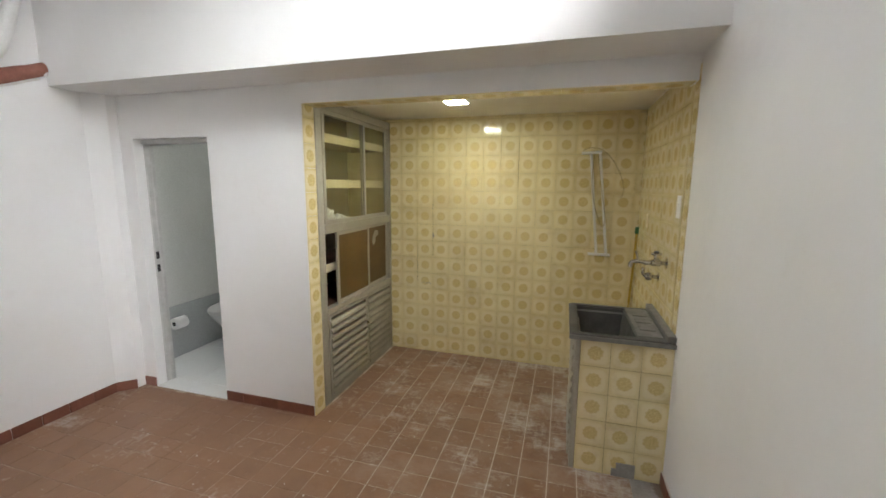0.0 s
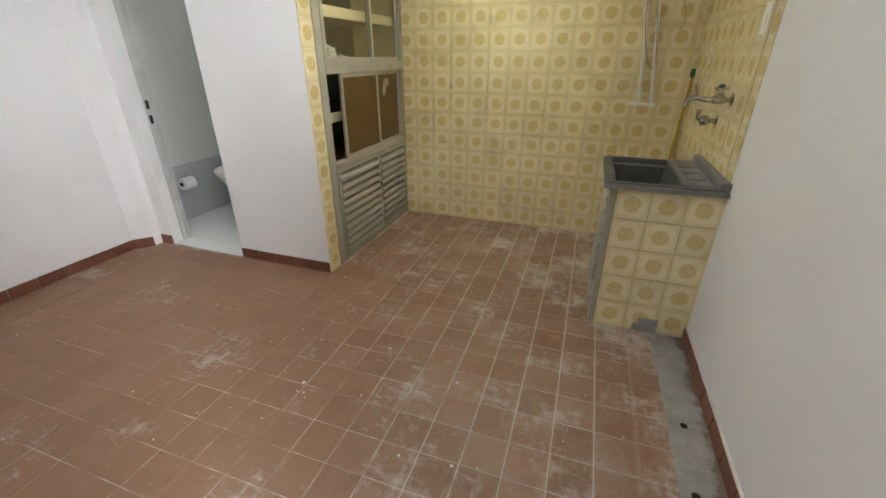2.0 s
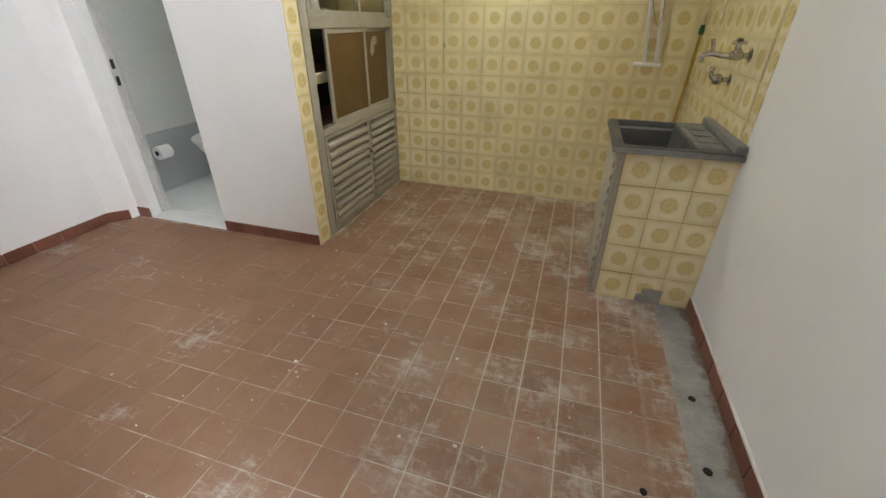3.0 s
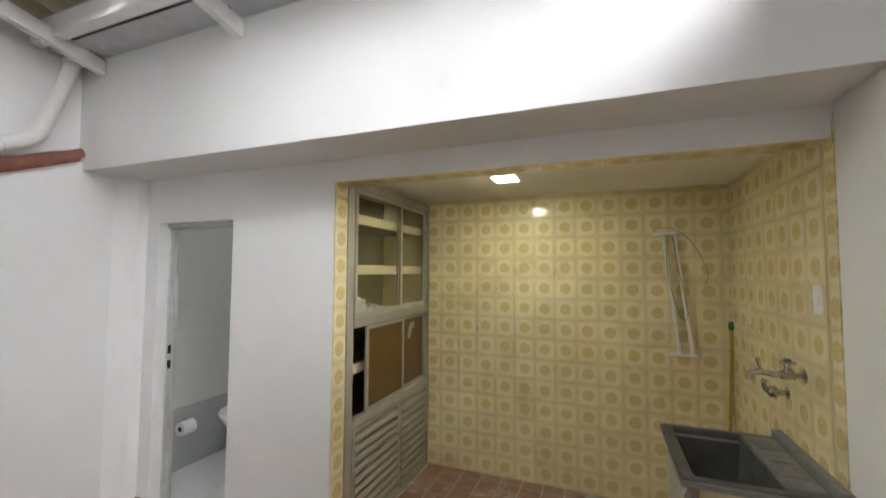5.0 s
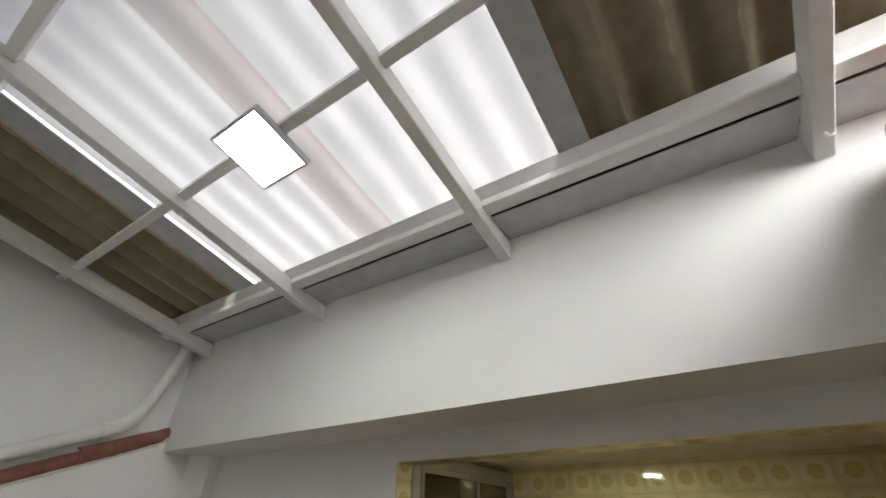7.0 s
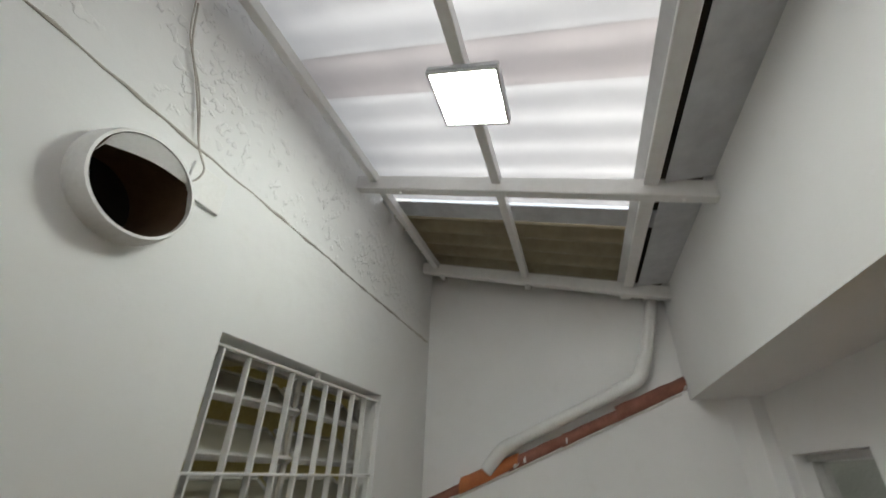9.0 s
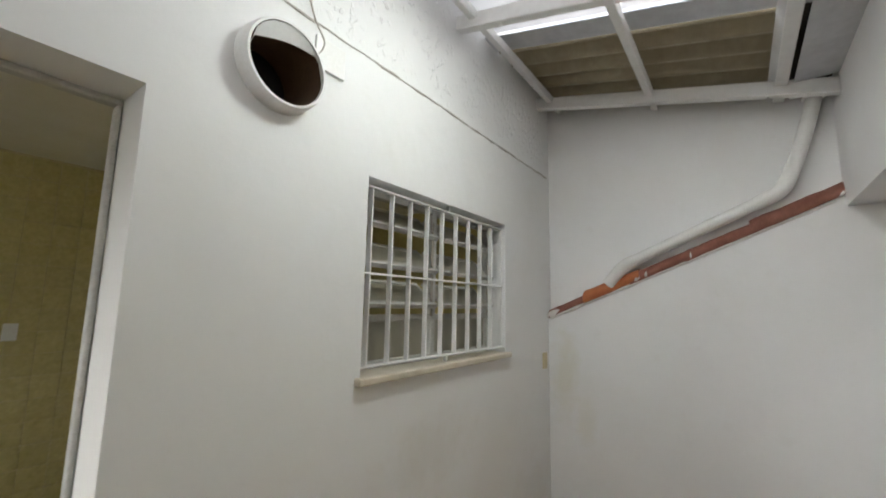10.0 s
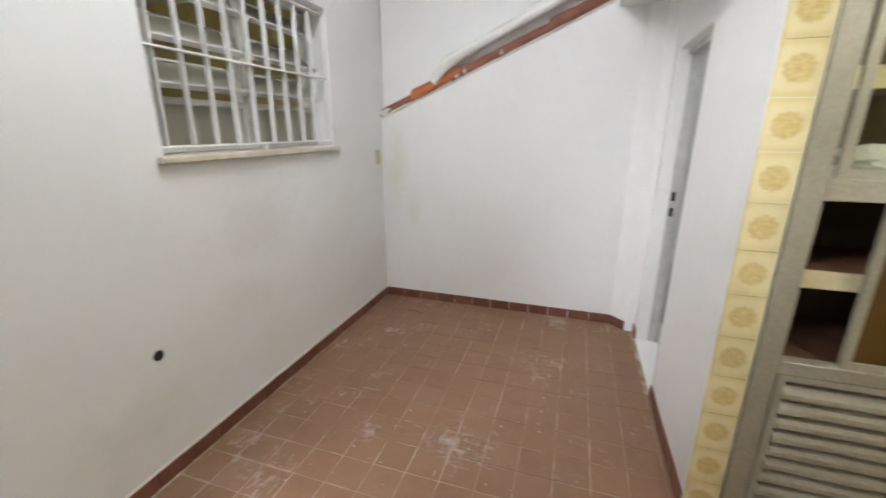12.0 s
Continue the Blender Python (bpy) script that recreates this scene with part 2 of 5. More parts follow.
def floor_grout_material(name):
    """Cement joint: filled with brown soil on the far side, pale with dust near the niche."""
    m, tree, b = nodes_of(name, 0.9)
    v = coords(tree, "World")
    x, y = axis_of(tree, v)
    big, mid = noise_of(tree, v, 1.3, 4), noise_of(tree, v, 6, 5, 0.65)
    k = math_of(tree, "MULTIPLY_ADD", math_of(tree, "SUBTRACT", mid, 0.42), 2.0, math_of(tree, "MULTIPLY_ADD", traffic(tree, x, y, big), 0.8, 0.22))
    c = ramp(tree, k, (0.1, (0.235, 0.130, 0.074)), (0.4, (0.37, 0.275, 0.20)), (0.75, (0.60, 0.535, 0.46)))
    tree.links.new(c, b.inputs["Base Color"])
    bump_to(tree, b, noise_of(tree, v, 90, 3), 0.4, 0.002)
    return m


def glass_material(name, tint, rough=0.02, clear=1.0):
    m, tree, b = nodes_of(name, rough)
    b.inputs["Base Color"].default_value = (*tint, 1)
    b.inputs["Transmission Weight"].default_value = clear
    b.inputs["IOR"].default_value = 1.45
    return m


def sheet_material(name, light, dark):
    """Milky corrugated plastic that lets daylight through, dusty along the waves."""
    m, tree, b = nodes_of(name, 0.5)
    v = coords(tree, "World")
    dirt = noise_of(tree, v, 5.0, 5)
    c = ramp(tree, dirt, (0.35, light), (0.75, dark))
    out = tree.nodes["Material Output"]
    t = tree.nodes.new("ShaderNodeBsdfTranslucent")
    d = tree.nodes.new("ShaderNodeBsdfDiffuse")
    mix = tree.nodes.new("ShaderNodeMixShader")
    mix.inputs[0].default_value = 0.25
    for n in (t, d):
        tree.links.new(c, n.inputs["Color"])
    tree.links.new(t.outputs[0], mix.inputs[1])
    tree.links.new(d.outputs[0], mix.inputs[2])
    tree.links.new(mix.outputs[0], out.inputs["Surface"])
    return m


def fibre_material(name):
    """Brown-grey fibre cement with pale broken lime lines along the lowest part of each wave."""
    m, tree, b = nodes_of(name, 0.9)
    v = coords(tree, "World")
    sep = tree.nodes.new("ShaderNodeSeparateXYZ")
    tree.links.new(v, sep.inputs[0])
    big, mid, small = noise_of(tree, v, 2.2, 4), noise_of(tree, v, 14, 5), noise_of(tree, v, 90, 3)
    c = blend(tree, mid, (0.25, 0.212, 0.135), (0.43, 0.375, 0.26))
    c = blend(tree, ramp(tree, big, (0.45, grey(0)), (0.7, grey(0.4))), c, (0.16, 0.13, 0.088))
    across = math_of(tree, "MULTIPLY_ADD", sep.outputs["X"], 1 / 0.177, math_of(tree, "MULTIPLY", mid, 0.14))
    off = math_of(tree, "ABSOLUTE", math_of(tree, "SUBTRACT", math_of(tree, "FRACT", across), 0.57))
    line = ramp(tree, math_of(tree, "MULTIPLY_ADD", small, 0.02, off), (0.018, grey(1)), (0.045, grey(0)))
    line = math_of(tree, "MULTIPLY", line, ramp(tree, noise_of(tree, v, 7, 3), (0.40, grey(0)), (0.62, grey(0.65))))
    c = blend(tree, line, c, (0.52, 0.47, 0.38))
    tree.links.new(c, b.inputs["Base Color"])
    bump_to(tree, b, math_of(tree, "MULTIPLY_ADD", small, 0.4, mid), 0.5, 0.003)
    return m


def strip_material(name):
    """Bare cement with brown soil stains along the wall side."""
    m, tree, b = nodes_of(name, 0.85)
    v = coords(tree, "World")
    sep = tree.nodes.new("ShaderNodeSeparateXYZ")
    tree.links.new(v, sep.inputs[0])
    big, small = noise_of(tree, v, 6, 6, 0.7), noise_of(tree, v, 90, 3)
    c = blend(tree, ramp(tree, big, (0.35, grey(0)), (0.68, grey(1))), (0.38, 0.36, 0.335), (0.25, 0.235, 0.215))
    side = math_of(tree, "ADD", math_of(tree, "MULTIPLY", math_of(tree, "SUBTRACT", sep.outputs["X"], 0.565), 14.0), math_of(tree, "MULTIPLY", math_of(tree, "SUBTRACT", big, 0.5), 3.0))
    c = blend(tree, ramp(tree, side, (0.0, grey(0)), (0.35, grey(0.75))), c, (0.155, 0.095, 0.062))
    c = blend(tree, 0.2, c, ramp(tree, small, (0.3, grey(0.25)), (0.7, grey(0.8))), "OVERLAY")
    tree.links.new(c, b.inputs["Base Color"])
    bump_to(tree, b, math_of(tree, "MULTIPLY_ADD", small, 0.3, big), 0.5, 0.003)
    return m


def lamp_material(name, col, strength):
    m, tree, b = nodes_of(name, 0.4)
    b.inputs["Base Color"].default_value = (0.9, 0.9, 0.9, 1)
    b.inputs["Emission Color"].default_value = (*col, 1)
    b.inputs["Emission Strength"].default_value = strength
    return m


M_WALL = plaster_material("white_wall_paint", (0.80, 0.795, 0.79), (0.73, 0.715, 0.69))
M_WALL_PEEL = plaster_material("white_blistered_wall_paint", (0.80, 0.797, 0.79), (0.74, 0.725, 0.69), peel=True, stains=(
    ((-1.75, 0.15, 0.95), (0.45, 1, 0.22), (0.66, 0.63, 0.57), 0.4), ((-1.55, 0.15, 0.62), (0.30, 1, 0.16), (0.67, 0.63, 0.57), 0.3), ((-2.9, 0.15, 0.35), (0.5, 1, 0.35), (0.68, 0.65, 0.58), 0.35),
    ((-0.95, 0.15, 0.30), (0.4, 1, 0.2), (0.66, 0.63, 0.57), 0.4)))
M_WALL_L = plaster_material("white_stained_wall_paint", (0.80, 0.795, 0.79), (0.73, 0.715, 0.69), stains=(((-3.175, 0.27, 1.15), (1, 0.14, 0.42), (0.68, 0.645, 0.52), 0.5), ((-3.175, 0.42, 0.8), (1, 0.10, 0.25), (0.68, 0.645, 0.53), 0.35)))
# Greyer copy of the white painted steel: the window recess's shade, as colour.
M_STEEL_DIM = surface("shade_dimmed_painted_steel", (0.56, 0.55, 0.52), (0.46, 0.45, 0.42), 0.5, scale=8, bump=0.06)
M_CEIL = surface("aged_ceiling_paint", (0.82, 0.795, 0.72), (0.77, 0.735, 0.64), 0.7, scale=2.5)
M_TILE = wall_tile_material("glazed_medallion_tile")
M_GROUT = surface("yellowed_grout", (0.60, 0.52, 0.31), (0.46, 0.38, 0.21), 0.8)
M_GROUT_B = surface("brown_grout", (0.34, 0.25, 0.12), (0.24, 0.165, 0.075), 0.8)
M_FLOOR = floor_tile_material("terracotta_floor_tile")
M_FGROUT = floor_grout_material("dusty_floor_grout")
M_BASE = surface("red_brown_skirting_tile", (0.155, 0.055, 0.034), (0.205, 0.082, 0.052), 0.45, scale=8, vary=0.3)
M_CEMENT = surface("bare_cement", (0.36, 0.34, 0.32), (0.25, 0.235, 0.22), 0.85, scale=7, bump=0.5, dist=0.003)
M_ALU = surface("dull_aluminium", (0.40, 0.372, 0.315), (0.345, 0.318, 0.268), 0.42, 0.25, scale=4, bump=0.05)
M_ALU_L = surface("pale_aluminium", (0.54, 0.535, 0.52), (0.49, 0.485, 0.47), 0.42, 0.2, scale=3, fine=15, bump=0.05)
M_STEEL_W = surface("white_painted_steel", (0.79, 0.785, 0.77), (0.72, 0.71, 0.69), 0.4, scale=3, fine=25, bump=0.04)
M_ZINC = surface("grey_zinc_flashing", (0.55, 0.56, 0.58), (0.50, 0.51, 0.53), 0.5, 0.1, scale=3, fine=14, bump=0.03)
M_FIBRE = fibre_material("weathered_fibre_cement")
M_ZINC_L = surface("pale_zinc_edge", (0.66, 0.66, 0.66), (0.60, 0.60, 0.60), 0.5, 0.1, scale=3, fine=14, bump=0.03)
M_STRIP = strip_material("worn_cement_strip")
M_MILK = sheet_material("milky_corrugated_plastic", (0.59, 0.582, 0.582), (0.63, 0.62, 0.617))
# Darker middle strip: dimming of two lapped sheets put into one sheet's colour.
M_MILK_LAP = sheet_material("lap_shaded_corrugated_plastic", (0.50, 0.478, 0.475), (0.54, 0.515, 0.51))
M_GLASS = glass_material("cupboard_glass", (0.80, 0.79, 0.70))
M_RIB = glass_material("frosted_window_glass", (0.37, 0.345, 0.27), 0.4, 0.55)
M_BROWN = surface("brown_hardboard_panel", (0.11, 0.058, 0.012), (0.085, 0.043, 0.009), 0.32, scale=5, bump=0.05)
M_SHELF = surface("cream_painted_shelf", (0.74, 0.66, 0.44), (0.66, 0.57, 0.36), 0.55, scale=6)
M_BOARD = surface("brown_shelf_board", (0.17, 0.085, 0.05), (0.11, 0.052, 0.03), 0.6, scale=6)
# Inside walls coloured darker to stand for the shade within the cupboard.
M_INNER = surface("shade_darkened_cupboard_inside", (0.15, 0.125, 0.075), (0.10, 0.082, 0.05), 0.8, scale=5)
M_CLAY = surface("terracotta_roof_tile", (0.27, 0.112, 0.078), (0.18, 0.066, 0.046), 0.75, scale=9, bump=0.5, dist=0.003, vary=0.3)
M_EAVE = surface("dark_glazed_roof_tile", (0.17, 0.044, 0.022), (0.095, 0.026, 0.015), 0.45, scale=9, bump=0.4, dist=0.003, vary=0.3)
M_CLAY_NEW = surface("orange_roof_tile", (0.46, 0.155, 0.055), (0.40, 0.12, 0.045), 0.7, scale=9, bump=0.4)
M_MORTAR = surface("white_mortar", (0.74, 0.71, 0.68), (0.60, 0.56, 0.52), 0.9, scale=12, bump=0.6, dist=0.004)
M_PVC = surface("painted_pvc", (0.76, 0.75, 0.73), (0.70, 0.69, 0.66), 0.45, scale=7, bump=0.08)
M_CONC = surface("dark_wet_concrete", (0.10, 0.097, 0.094), (0.055, 0.053, 0.051), 0.5, scale=9, bump=0.5, dist=0.003)
M_CONC_L = surface("worn_concrete_rim", (0.25, 0.24, 0.23), (0.14, 0.135, 0.13), 0.55, scale=12, bump=0.5, dist=0.003)
M_CHROME = surface("tarnished_chrome", (0.62, 0.60, 0.57), (0.30, 0.285, 0.26), 0.24, 0.95, scale=30, bump=0.03)
M_HOSE = surface("yellow_hose", (0.55, 0.36, 0.04), (0.45, 0.28, 0.03), 0.4, scale=9)
M_GREEN = surface("green_plastic", (0.02, 0.11, 0.03), (0.02, 0.08, 0.02), 0.4)
M_GAP_SHADE = surface("dark_gap_shade", (0.040, 0.028, 0.018), (0.022, 0.015, 0.010), 0.8, scale=6)
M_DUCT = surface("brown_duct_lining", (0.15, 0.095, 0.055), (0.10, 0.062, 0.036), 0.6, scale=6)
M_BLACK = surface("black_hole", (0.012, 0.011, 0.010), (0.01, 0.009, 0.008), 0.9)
M_PLASTIC = surface("white_plastic", (0.80, 0.79, 0.77), (0.76, 0.75, 0.72), 0.35, bump=0.03)
M_CREAM_P = surface("yellowed_plastic", (0.62, 0.54, 0.34), (0.56, 0.48, 0.30), 0.4, bump=0.03)
M_WIRE = surface("dusty_wire", (0.50, 0.47, 0.42), (0.40, 0.37, 0.33), 0.6)
M_WIRE_Y = surface("old_yellow_cord", (0.36, 0.26, 0.10), (0.28, 0.20, 0.08), 0.6)
M_STONE = surface("cream_marble_sill", (0.66, 0.60, 0.50), (0.52, 0.45, 0.34), 0.45, scale=10)
M_BATH = surface("pale_grey_bathroom_tile", (0.62, 0.63, 0.595), (0.58, 0.59, 0.56), 0.2, scale=2)
M_BATH_D = surface("grey_bathroom_tile", (0.42, 0.43, 0.43), (0.39, 0.40, 0.40), 0.25, scale=2)
M_BATH_F = surface("white_porcelain_floor", (0.80, 0.80, 0.78), (0.76, 0.76, 0.74), 0.15, scale=3)
M_CERAMIC = surface("white_ceramic", (0.84, 0.84, 0.82), (0.82, 0.82, 0.80), 0.08, bump=0.0)
M_PAPER = surface("white_paper", (0.84, 0.83, 0.81), (0.80, 0.79, 0.77), 0.9)
M_KTILE = surface("yellow_kitchen_tile", (0.55, 0.48, 0.22), (0.48, 0.41, 0.165), 0.3, scale=15, fine=40, space="World", vary=0.10)
M_KFLOOR = surface("olive_kitchen_floor", (0.25, 0.188, 0.058), (0.215, 0.16, 0.046), 0.5, scale=3)
M_HFLOOR = surface("dark_red_hall_floor", (0.15, 0.055, 0.035), (0.11, 0.04, 0.027), 0.35, scale=6)
M_LILAC = surface("pale_hall_paint", (0.66, 0.64, 0.66), (0.60, 0.58, 0.60), 0.7, scale=2)
M_DOOR = surface("dark_red_varnished_wood", (0.13, 0.022, 0.010), (0.08, 0.014, 0.007), 0.6, scale=10)
M_DOOR_L = surface("red_varnished_wood", (0.20, 0.048, 0.016), (0.15, 0.034, 0.012), 0.6, scale=10)
M_CASING = surface("cream_door_casing", (0.62, 0.55, 0.36), (0.55, 0.48, 0.30), 0.5)
M_BAG = surface("crumpled_plastic_bag", (0.66, 0.68, 0.66), (0.55, 0.57, 0.55), 0.4, scale=15, bump=0.5, dist=0.01)
M_LED = lamp_material("led_diffuser", (0.97, 1.0, 0.93), LED_YARD)
M_LED_N = lamp_material("niche_led_diffuser", (1.0, 0.985, 0.72), LED_NICHE)
M_FILL_B = lamp_material("bathroom_fill_diffuser", (1.0, 0.985, 0.92), BATH_FILL)

# ---- mesh helpers ----
def box(bm, x0, x1, y0, y1, z0, z1, turn=None):
    """One box into bm; turn: a matrix applied to its corners."""
    vs = [bm.verts.new((x, y, z)) for x in (x0, x1) for y in (y0, y1) for z in (z0, z1)]
    if turn is not None:
        for v in vs:
            v.co = turn @ v.co
    for f in ((0, 1, 3, 2), (4, 6, 7, 5), (0, 4, 5, 1), (2, 3, 7, 6), (0, 2, 6, 4), (1, 5, 7, 3)):
        bm.faces.new([vs[i] for i in f])
    return vs


def boxes(*dims, bevel=0.0, segments=1):
    bm = bmesh.new()
    for d in dims:
        box(bm, *d)
    if bevel:
        bmesh.ops.bevel(bm, geom=bm.edges[:], offset=bevel, segments=segments, affect="EDGES", profile=0.5)
    return bm


def mesh_of(bm, name, material, smooth=False):
    bmesh.ops.recalc_face_normals(bm, faces=bm.faces[:])
    me = bpy.data.meshes.new(name)
    bm.to_mesh(me)
    bm.free()
    me.materials.append(material)
    if smooth:
        me.shade_smooth()
        me.set_sharp_from_angle(angle=radians(40))
    return me


def thing(name, bm, material, label, category, kind="", group="", smooth=False):
    return tagged(new(name, mesh_of(bm, name, material, smooth)), label, category, group, kind)


def group_of(name, at, label, category, kind="", group=""):
    ob = new(name)
    ob.empty_display_size = 0.1
    ob.location = at
    bpy.context.view_layer.update()
    return tagged(ob, label, category, group, kind)


def part(name, bm, material, parent, label="", smooth=False):
    """One mesh object under a thing or a part; bm is in world coordinates."""
    ob = new(name, mesh_of(bm, name, material, smooth))
    bpy.context.view_layer.update()
    ob.parent = parent
    ob.matrix_parent_inverse = parent.matrix_world.inverted()
    if label:
        ob["label"] = label
    return ob


def piece(name, me, parent, m):
    """A repeated piece on shared mesh data, at world pose m."""
    ob = new(name, me)
    ob.parent = parent
    ob.matrix_parent_inverse = parent.matrix_world.inverted()
    ob.matrix_basis = m
    return ob


def tube(points, r, sides=10, closed_ends=True):
    """A round tube along points."""
    bm = bmesh.new()
    pts = [Vector(p) for p in points]
    rings = []
    up = Vector((0, 0, 1))
    for i, p in enumerate(pts):
        d = (pts[min(i + 1, len(pts) - 1)] - pts[max(i - 1, 0)]).normalized()
        a = d.cross(up)
        if a.length < 0.05:
            a = d.cross(Vector((1, 0, 0)))
        a.normalize()
        c = d.cross(a)
        rr = r[i] if isinstance(r, (list, tuple)) else r
        rings.append([bm.verts.new(p + rr * (math.cos(k * math.tau / sides) * a + math.sin(k * math.tau / sides) * c)) for k in range(sides)])
    for q, s in zip(rings, rings[1:]):
        for k in range(sides):
            bm.faces.new((q[k], q[(k + 1) % sides], s[(k + 1) % sides], s[k]))
    if closed_ends:
        bm.faces.new(rings[0][::-1])
        bm.faces.new(rings[-1])
    return bm


def smooth_path(points, steps=6):
    """Catmull-Rom through points."""
    p = [Vector(q) for q in points]
    p = [2 * p[0] - p[1]] + p + [2 * p[-1] - p[-2]]
    out = []
    for i in range(1, len(p) - 2):
        for k in range(steps):
            t = k / steps
            out.append(0.5 * (2 * p[i] + (p[i + 1] - p[i - 1]) * t + (2 * p[i - 1] - 5 * p[i] + 4 * p[i + 1] - p[i + 2]) * t * t + (3 * p[i] - p[i - 1] - 3 * p[i + 1] + p[i + 2]) * t ** 3))
    out.append(p[-2])
    return out


def lathe(profile, sides=20, m=None):
    """A turned body: (radius, height) rows round z, then placed by m."""
    bm = bmesh.new()
    rings = [[bm.verts.new((r * math.cos(k * math.tau / sides), r * math.sin(k * math.tau / sides), h)) for k in range(sides)] for r, h in profile]
    for q, s in zip(rings, rings[1:]):
        for k in range(sides):
            bm.faces.new((q[k], q[(k + 1) % sides], s[(k + 1) % sides], s[k]))
    bm.faces.new(rings[0][::-1])
    bm.faces.new(rings[-1])
    if m is not None:
        bmesh.ops.transform(bm, matrix=m, verts=bm.verts[:])
    return bm


def prism(outline, z0, z1):
    """An upright prism over an outline of (x, y)."""
    bm = bmesh.new()
    a, b = [bm.verts.new((x, y, z0)) for x, y in outline], [bm.verts.new((x, y, z1)) for x, y in outline]
    n = len(outline)
    for i in range(n):
        bm.faces.new((a[i], a[(i + 1) % n], b[(i + 1) % n], b[i]))
    bm.faces.new(a[::-1])
    bm.faces.new(b)
    return bm


def extrude_x(outline, x0, x1):
    """A prism along x over an outline of (y, z)."""
    bm = prism(outline, x0, x1)
    for v in bm.verts:
        y, z, x = v.co
        v.co = (x, y, z)
    return bm


# ---- large structure ----
def holed_wall(rect, holes, y0, y1):
    """Boxes of a wall along x, with rectangular holes (x0, x1, z0, z1) through it; side by side in x."""
    x0, x1, z0, z1 = rect
    dims, x = [], x0
    for a, b, c, d in sorted(holes):
        dims.append((x, a, y0, y1, z0, z1))
        if c > z0:
            dims.append((a, b, y0, y1, z0, c))
        if d < z1:
            dims.append((a, b, y0, y1, d, z1))
        x = b
    dims.append((x, x1, y0, y1, z0, z1))
    return boxes(*dims)


WX0, WX1, WZ0, WZ1 = -2.462, -1.262, 1.312, 2.127     # window opening
KX0, KX1, KZ = -0.481, 0.44, 2.158                      # kitchen door opening
BX0, BX1, BZ = -2.955, -2.285, 1.887                  # bathroom door opening
VX, VZ, VR = -0.838, 2.378, 0.15                       # duct through the window wall


def roof_z(y):
    return 2.875 + SLOPE * (YF - y)


bm = holed_wall((-3.55, 0.866, 0, 3.6), [(WX0, WX1, WZ0, WZ1), (VX - 0.17, VX + 0.17, VZ - 0.17, VZ + 0.17), (KX0, KX1, 0, KZ)], -0.05, YW)
# Unseen stretch of wall, added to keep sky light out of the kitchen.
box(bm, 0.866, 2.1, -0.05, YW, 0, 2.71)
# the round hole for the duct, cut in a square of the wall
rows = []
for y in (YW, -0.05):
    ring_in, ring_out = [], []
    for k in range(40):
        a = k * math.tau / 40 + math.pi / 4
        u, w = math.cos(a), math.sin(a)
        s = 0.17 / max(abs(u), abs(w))
        ring_in.append(bm.verts.new((VX + 0.138 * u, y, VZ + 0.138 * w)))
        ring_out.append(bm.verts.new((VX + s * u, y, VZ + s * w)))
    rows.append((ring_in, ring_out))
for k in range(40):
    n = (k + 1) % 40
    for ring_in, ring_out in rows:
        bm.faces.new((ring_in[k], ring_in[n], ring_out[n], ring_out[k]))
    bm.faces.new((rows[0][0][k], rows[0][0][n], rows[1][0][n], rows[1][0][k]))
wall_window = thing("wall_window", bm, M_WALL_PEEL, "white painted wall with barred window and blistered paint above", "wall", "structure")

# left wall: the lower part stands proud under a sloping line of old roof tiles, the upper part is set back
LY0, LZ0, LY1, LZ1 = YW, 1.522, YF, 2.243
bm = bmesh.new()
for x0, x1, outline in ((XL - 0.3, XL, ((YW, 0), (2.329, 0), (2.329, 2.243), (YF, LZ1), (YW, LZ0))),
                        (XL - 0.3, XL - 0.05, ((YW, LZ0), (YF, LZ1), (2.329, 2.243), (2.329, 3.6), (YW, 3.6)))):
    b2 = extrude_x(outline, x0, x1)
    me = bpy.data.meshes.new("tmp")
    b2.to_mesh(me)
    bm.from_mesh(me)
    b2.free()
    bpy.data.meshes.remove(me)
wall_left = thing("wall_left", bm, M_WALL_L, "white painted side wall with a ledge of old roof tiles", "wall", "structure")

# door wall with splayed corner, beam and header
bm = holed_wall((XL, XC - 0.012, 0, ZB), [(BX0, BX1, 0, BZ)], YD, YD + 0.14)
wall_door = thing("wall_door", bm, M_WALL, "white wall around the narrow bathroom doorway", "wall", "structure")
bm = prism(((XL + 0.0005, 2.03), (-3.08, 2.125), (-3.075, YD - 0.001), (XL + 0.0005, YD - 0.001)), 0, ZB)
wall_splay = thing("wall_splay", bm, M_WALL, "white splayed corner beside the bathroom door", "wall", "structure")
bm = boxes((-3.4, 0.866, YF, YD + 0.14, ZB, 3.6), (XC - 0.012, XR, YD, YD + 0.14, ZO, ZB))
wall_beam = thing("wall_beam", bm, M_WALL, "white wall above the deep beam over the niche", "wall", "structure")

bm = boxes((XR - 0.008, XR + 0.25, YW, YD - 0.012, 0, 2.575), (XR, XR + 0.25, YD - 0.012, YD + 0.02, 0, 2.575), (XR, XR + 0.25, YD + 0.02, YB + 0.25, 0, 2.4))
wall_right = thing("wall_right", bm, M_WALL, "white painted side wall beside the wash tub", "wall", "structure")
bm = boxes((-3.6, XR + 0.25, YB + 0.012, YB + 0.25, 0, 2.4))
wall_back = thing("wall_back", bm, M_GROUT, "back wall of the niche clad in yellow patterned tiles", "wall", "structure")
bm = boxes((XR - 0.006, XR, YD - 0.001, YB + 0.012, 0, ZC))
wall_niche = thing("wall_niche", bm, M_GROUT, "niche side wall clad in yellow patterned tiles", "wall", "structure")
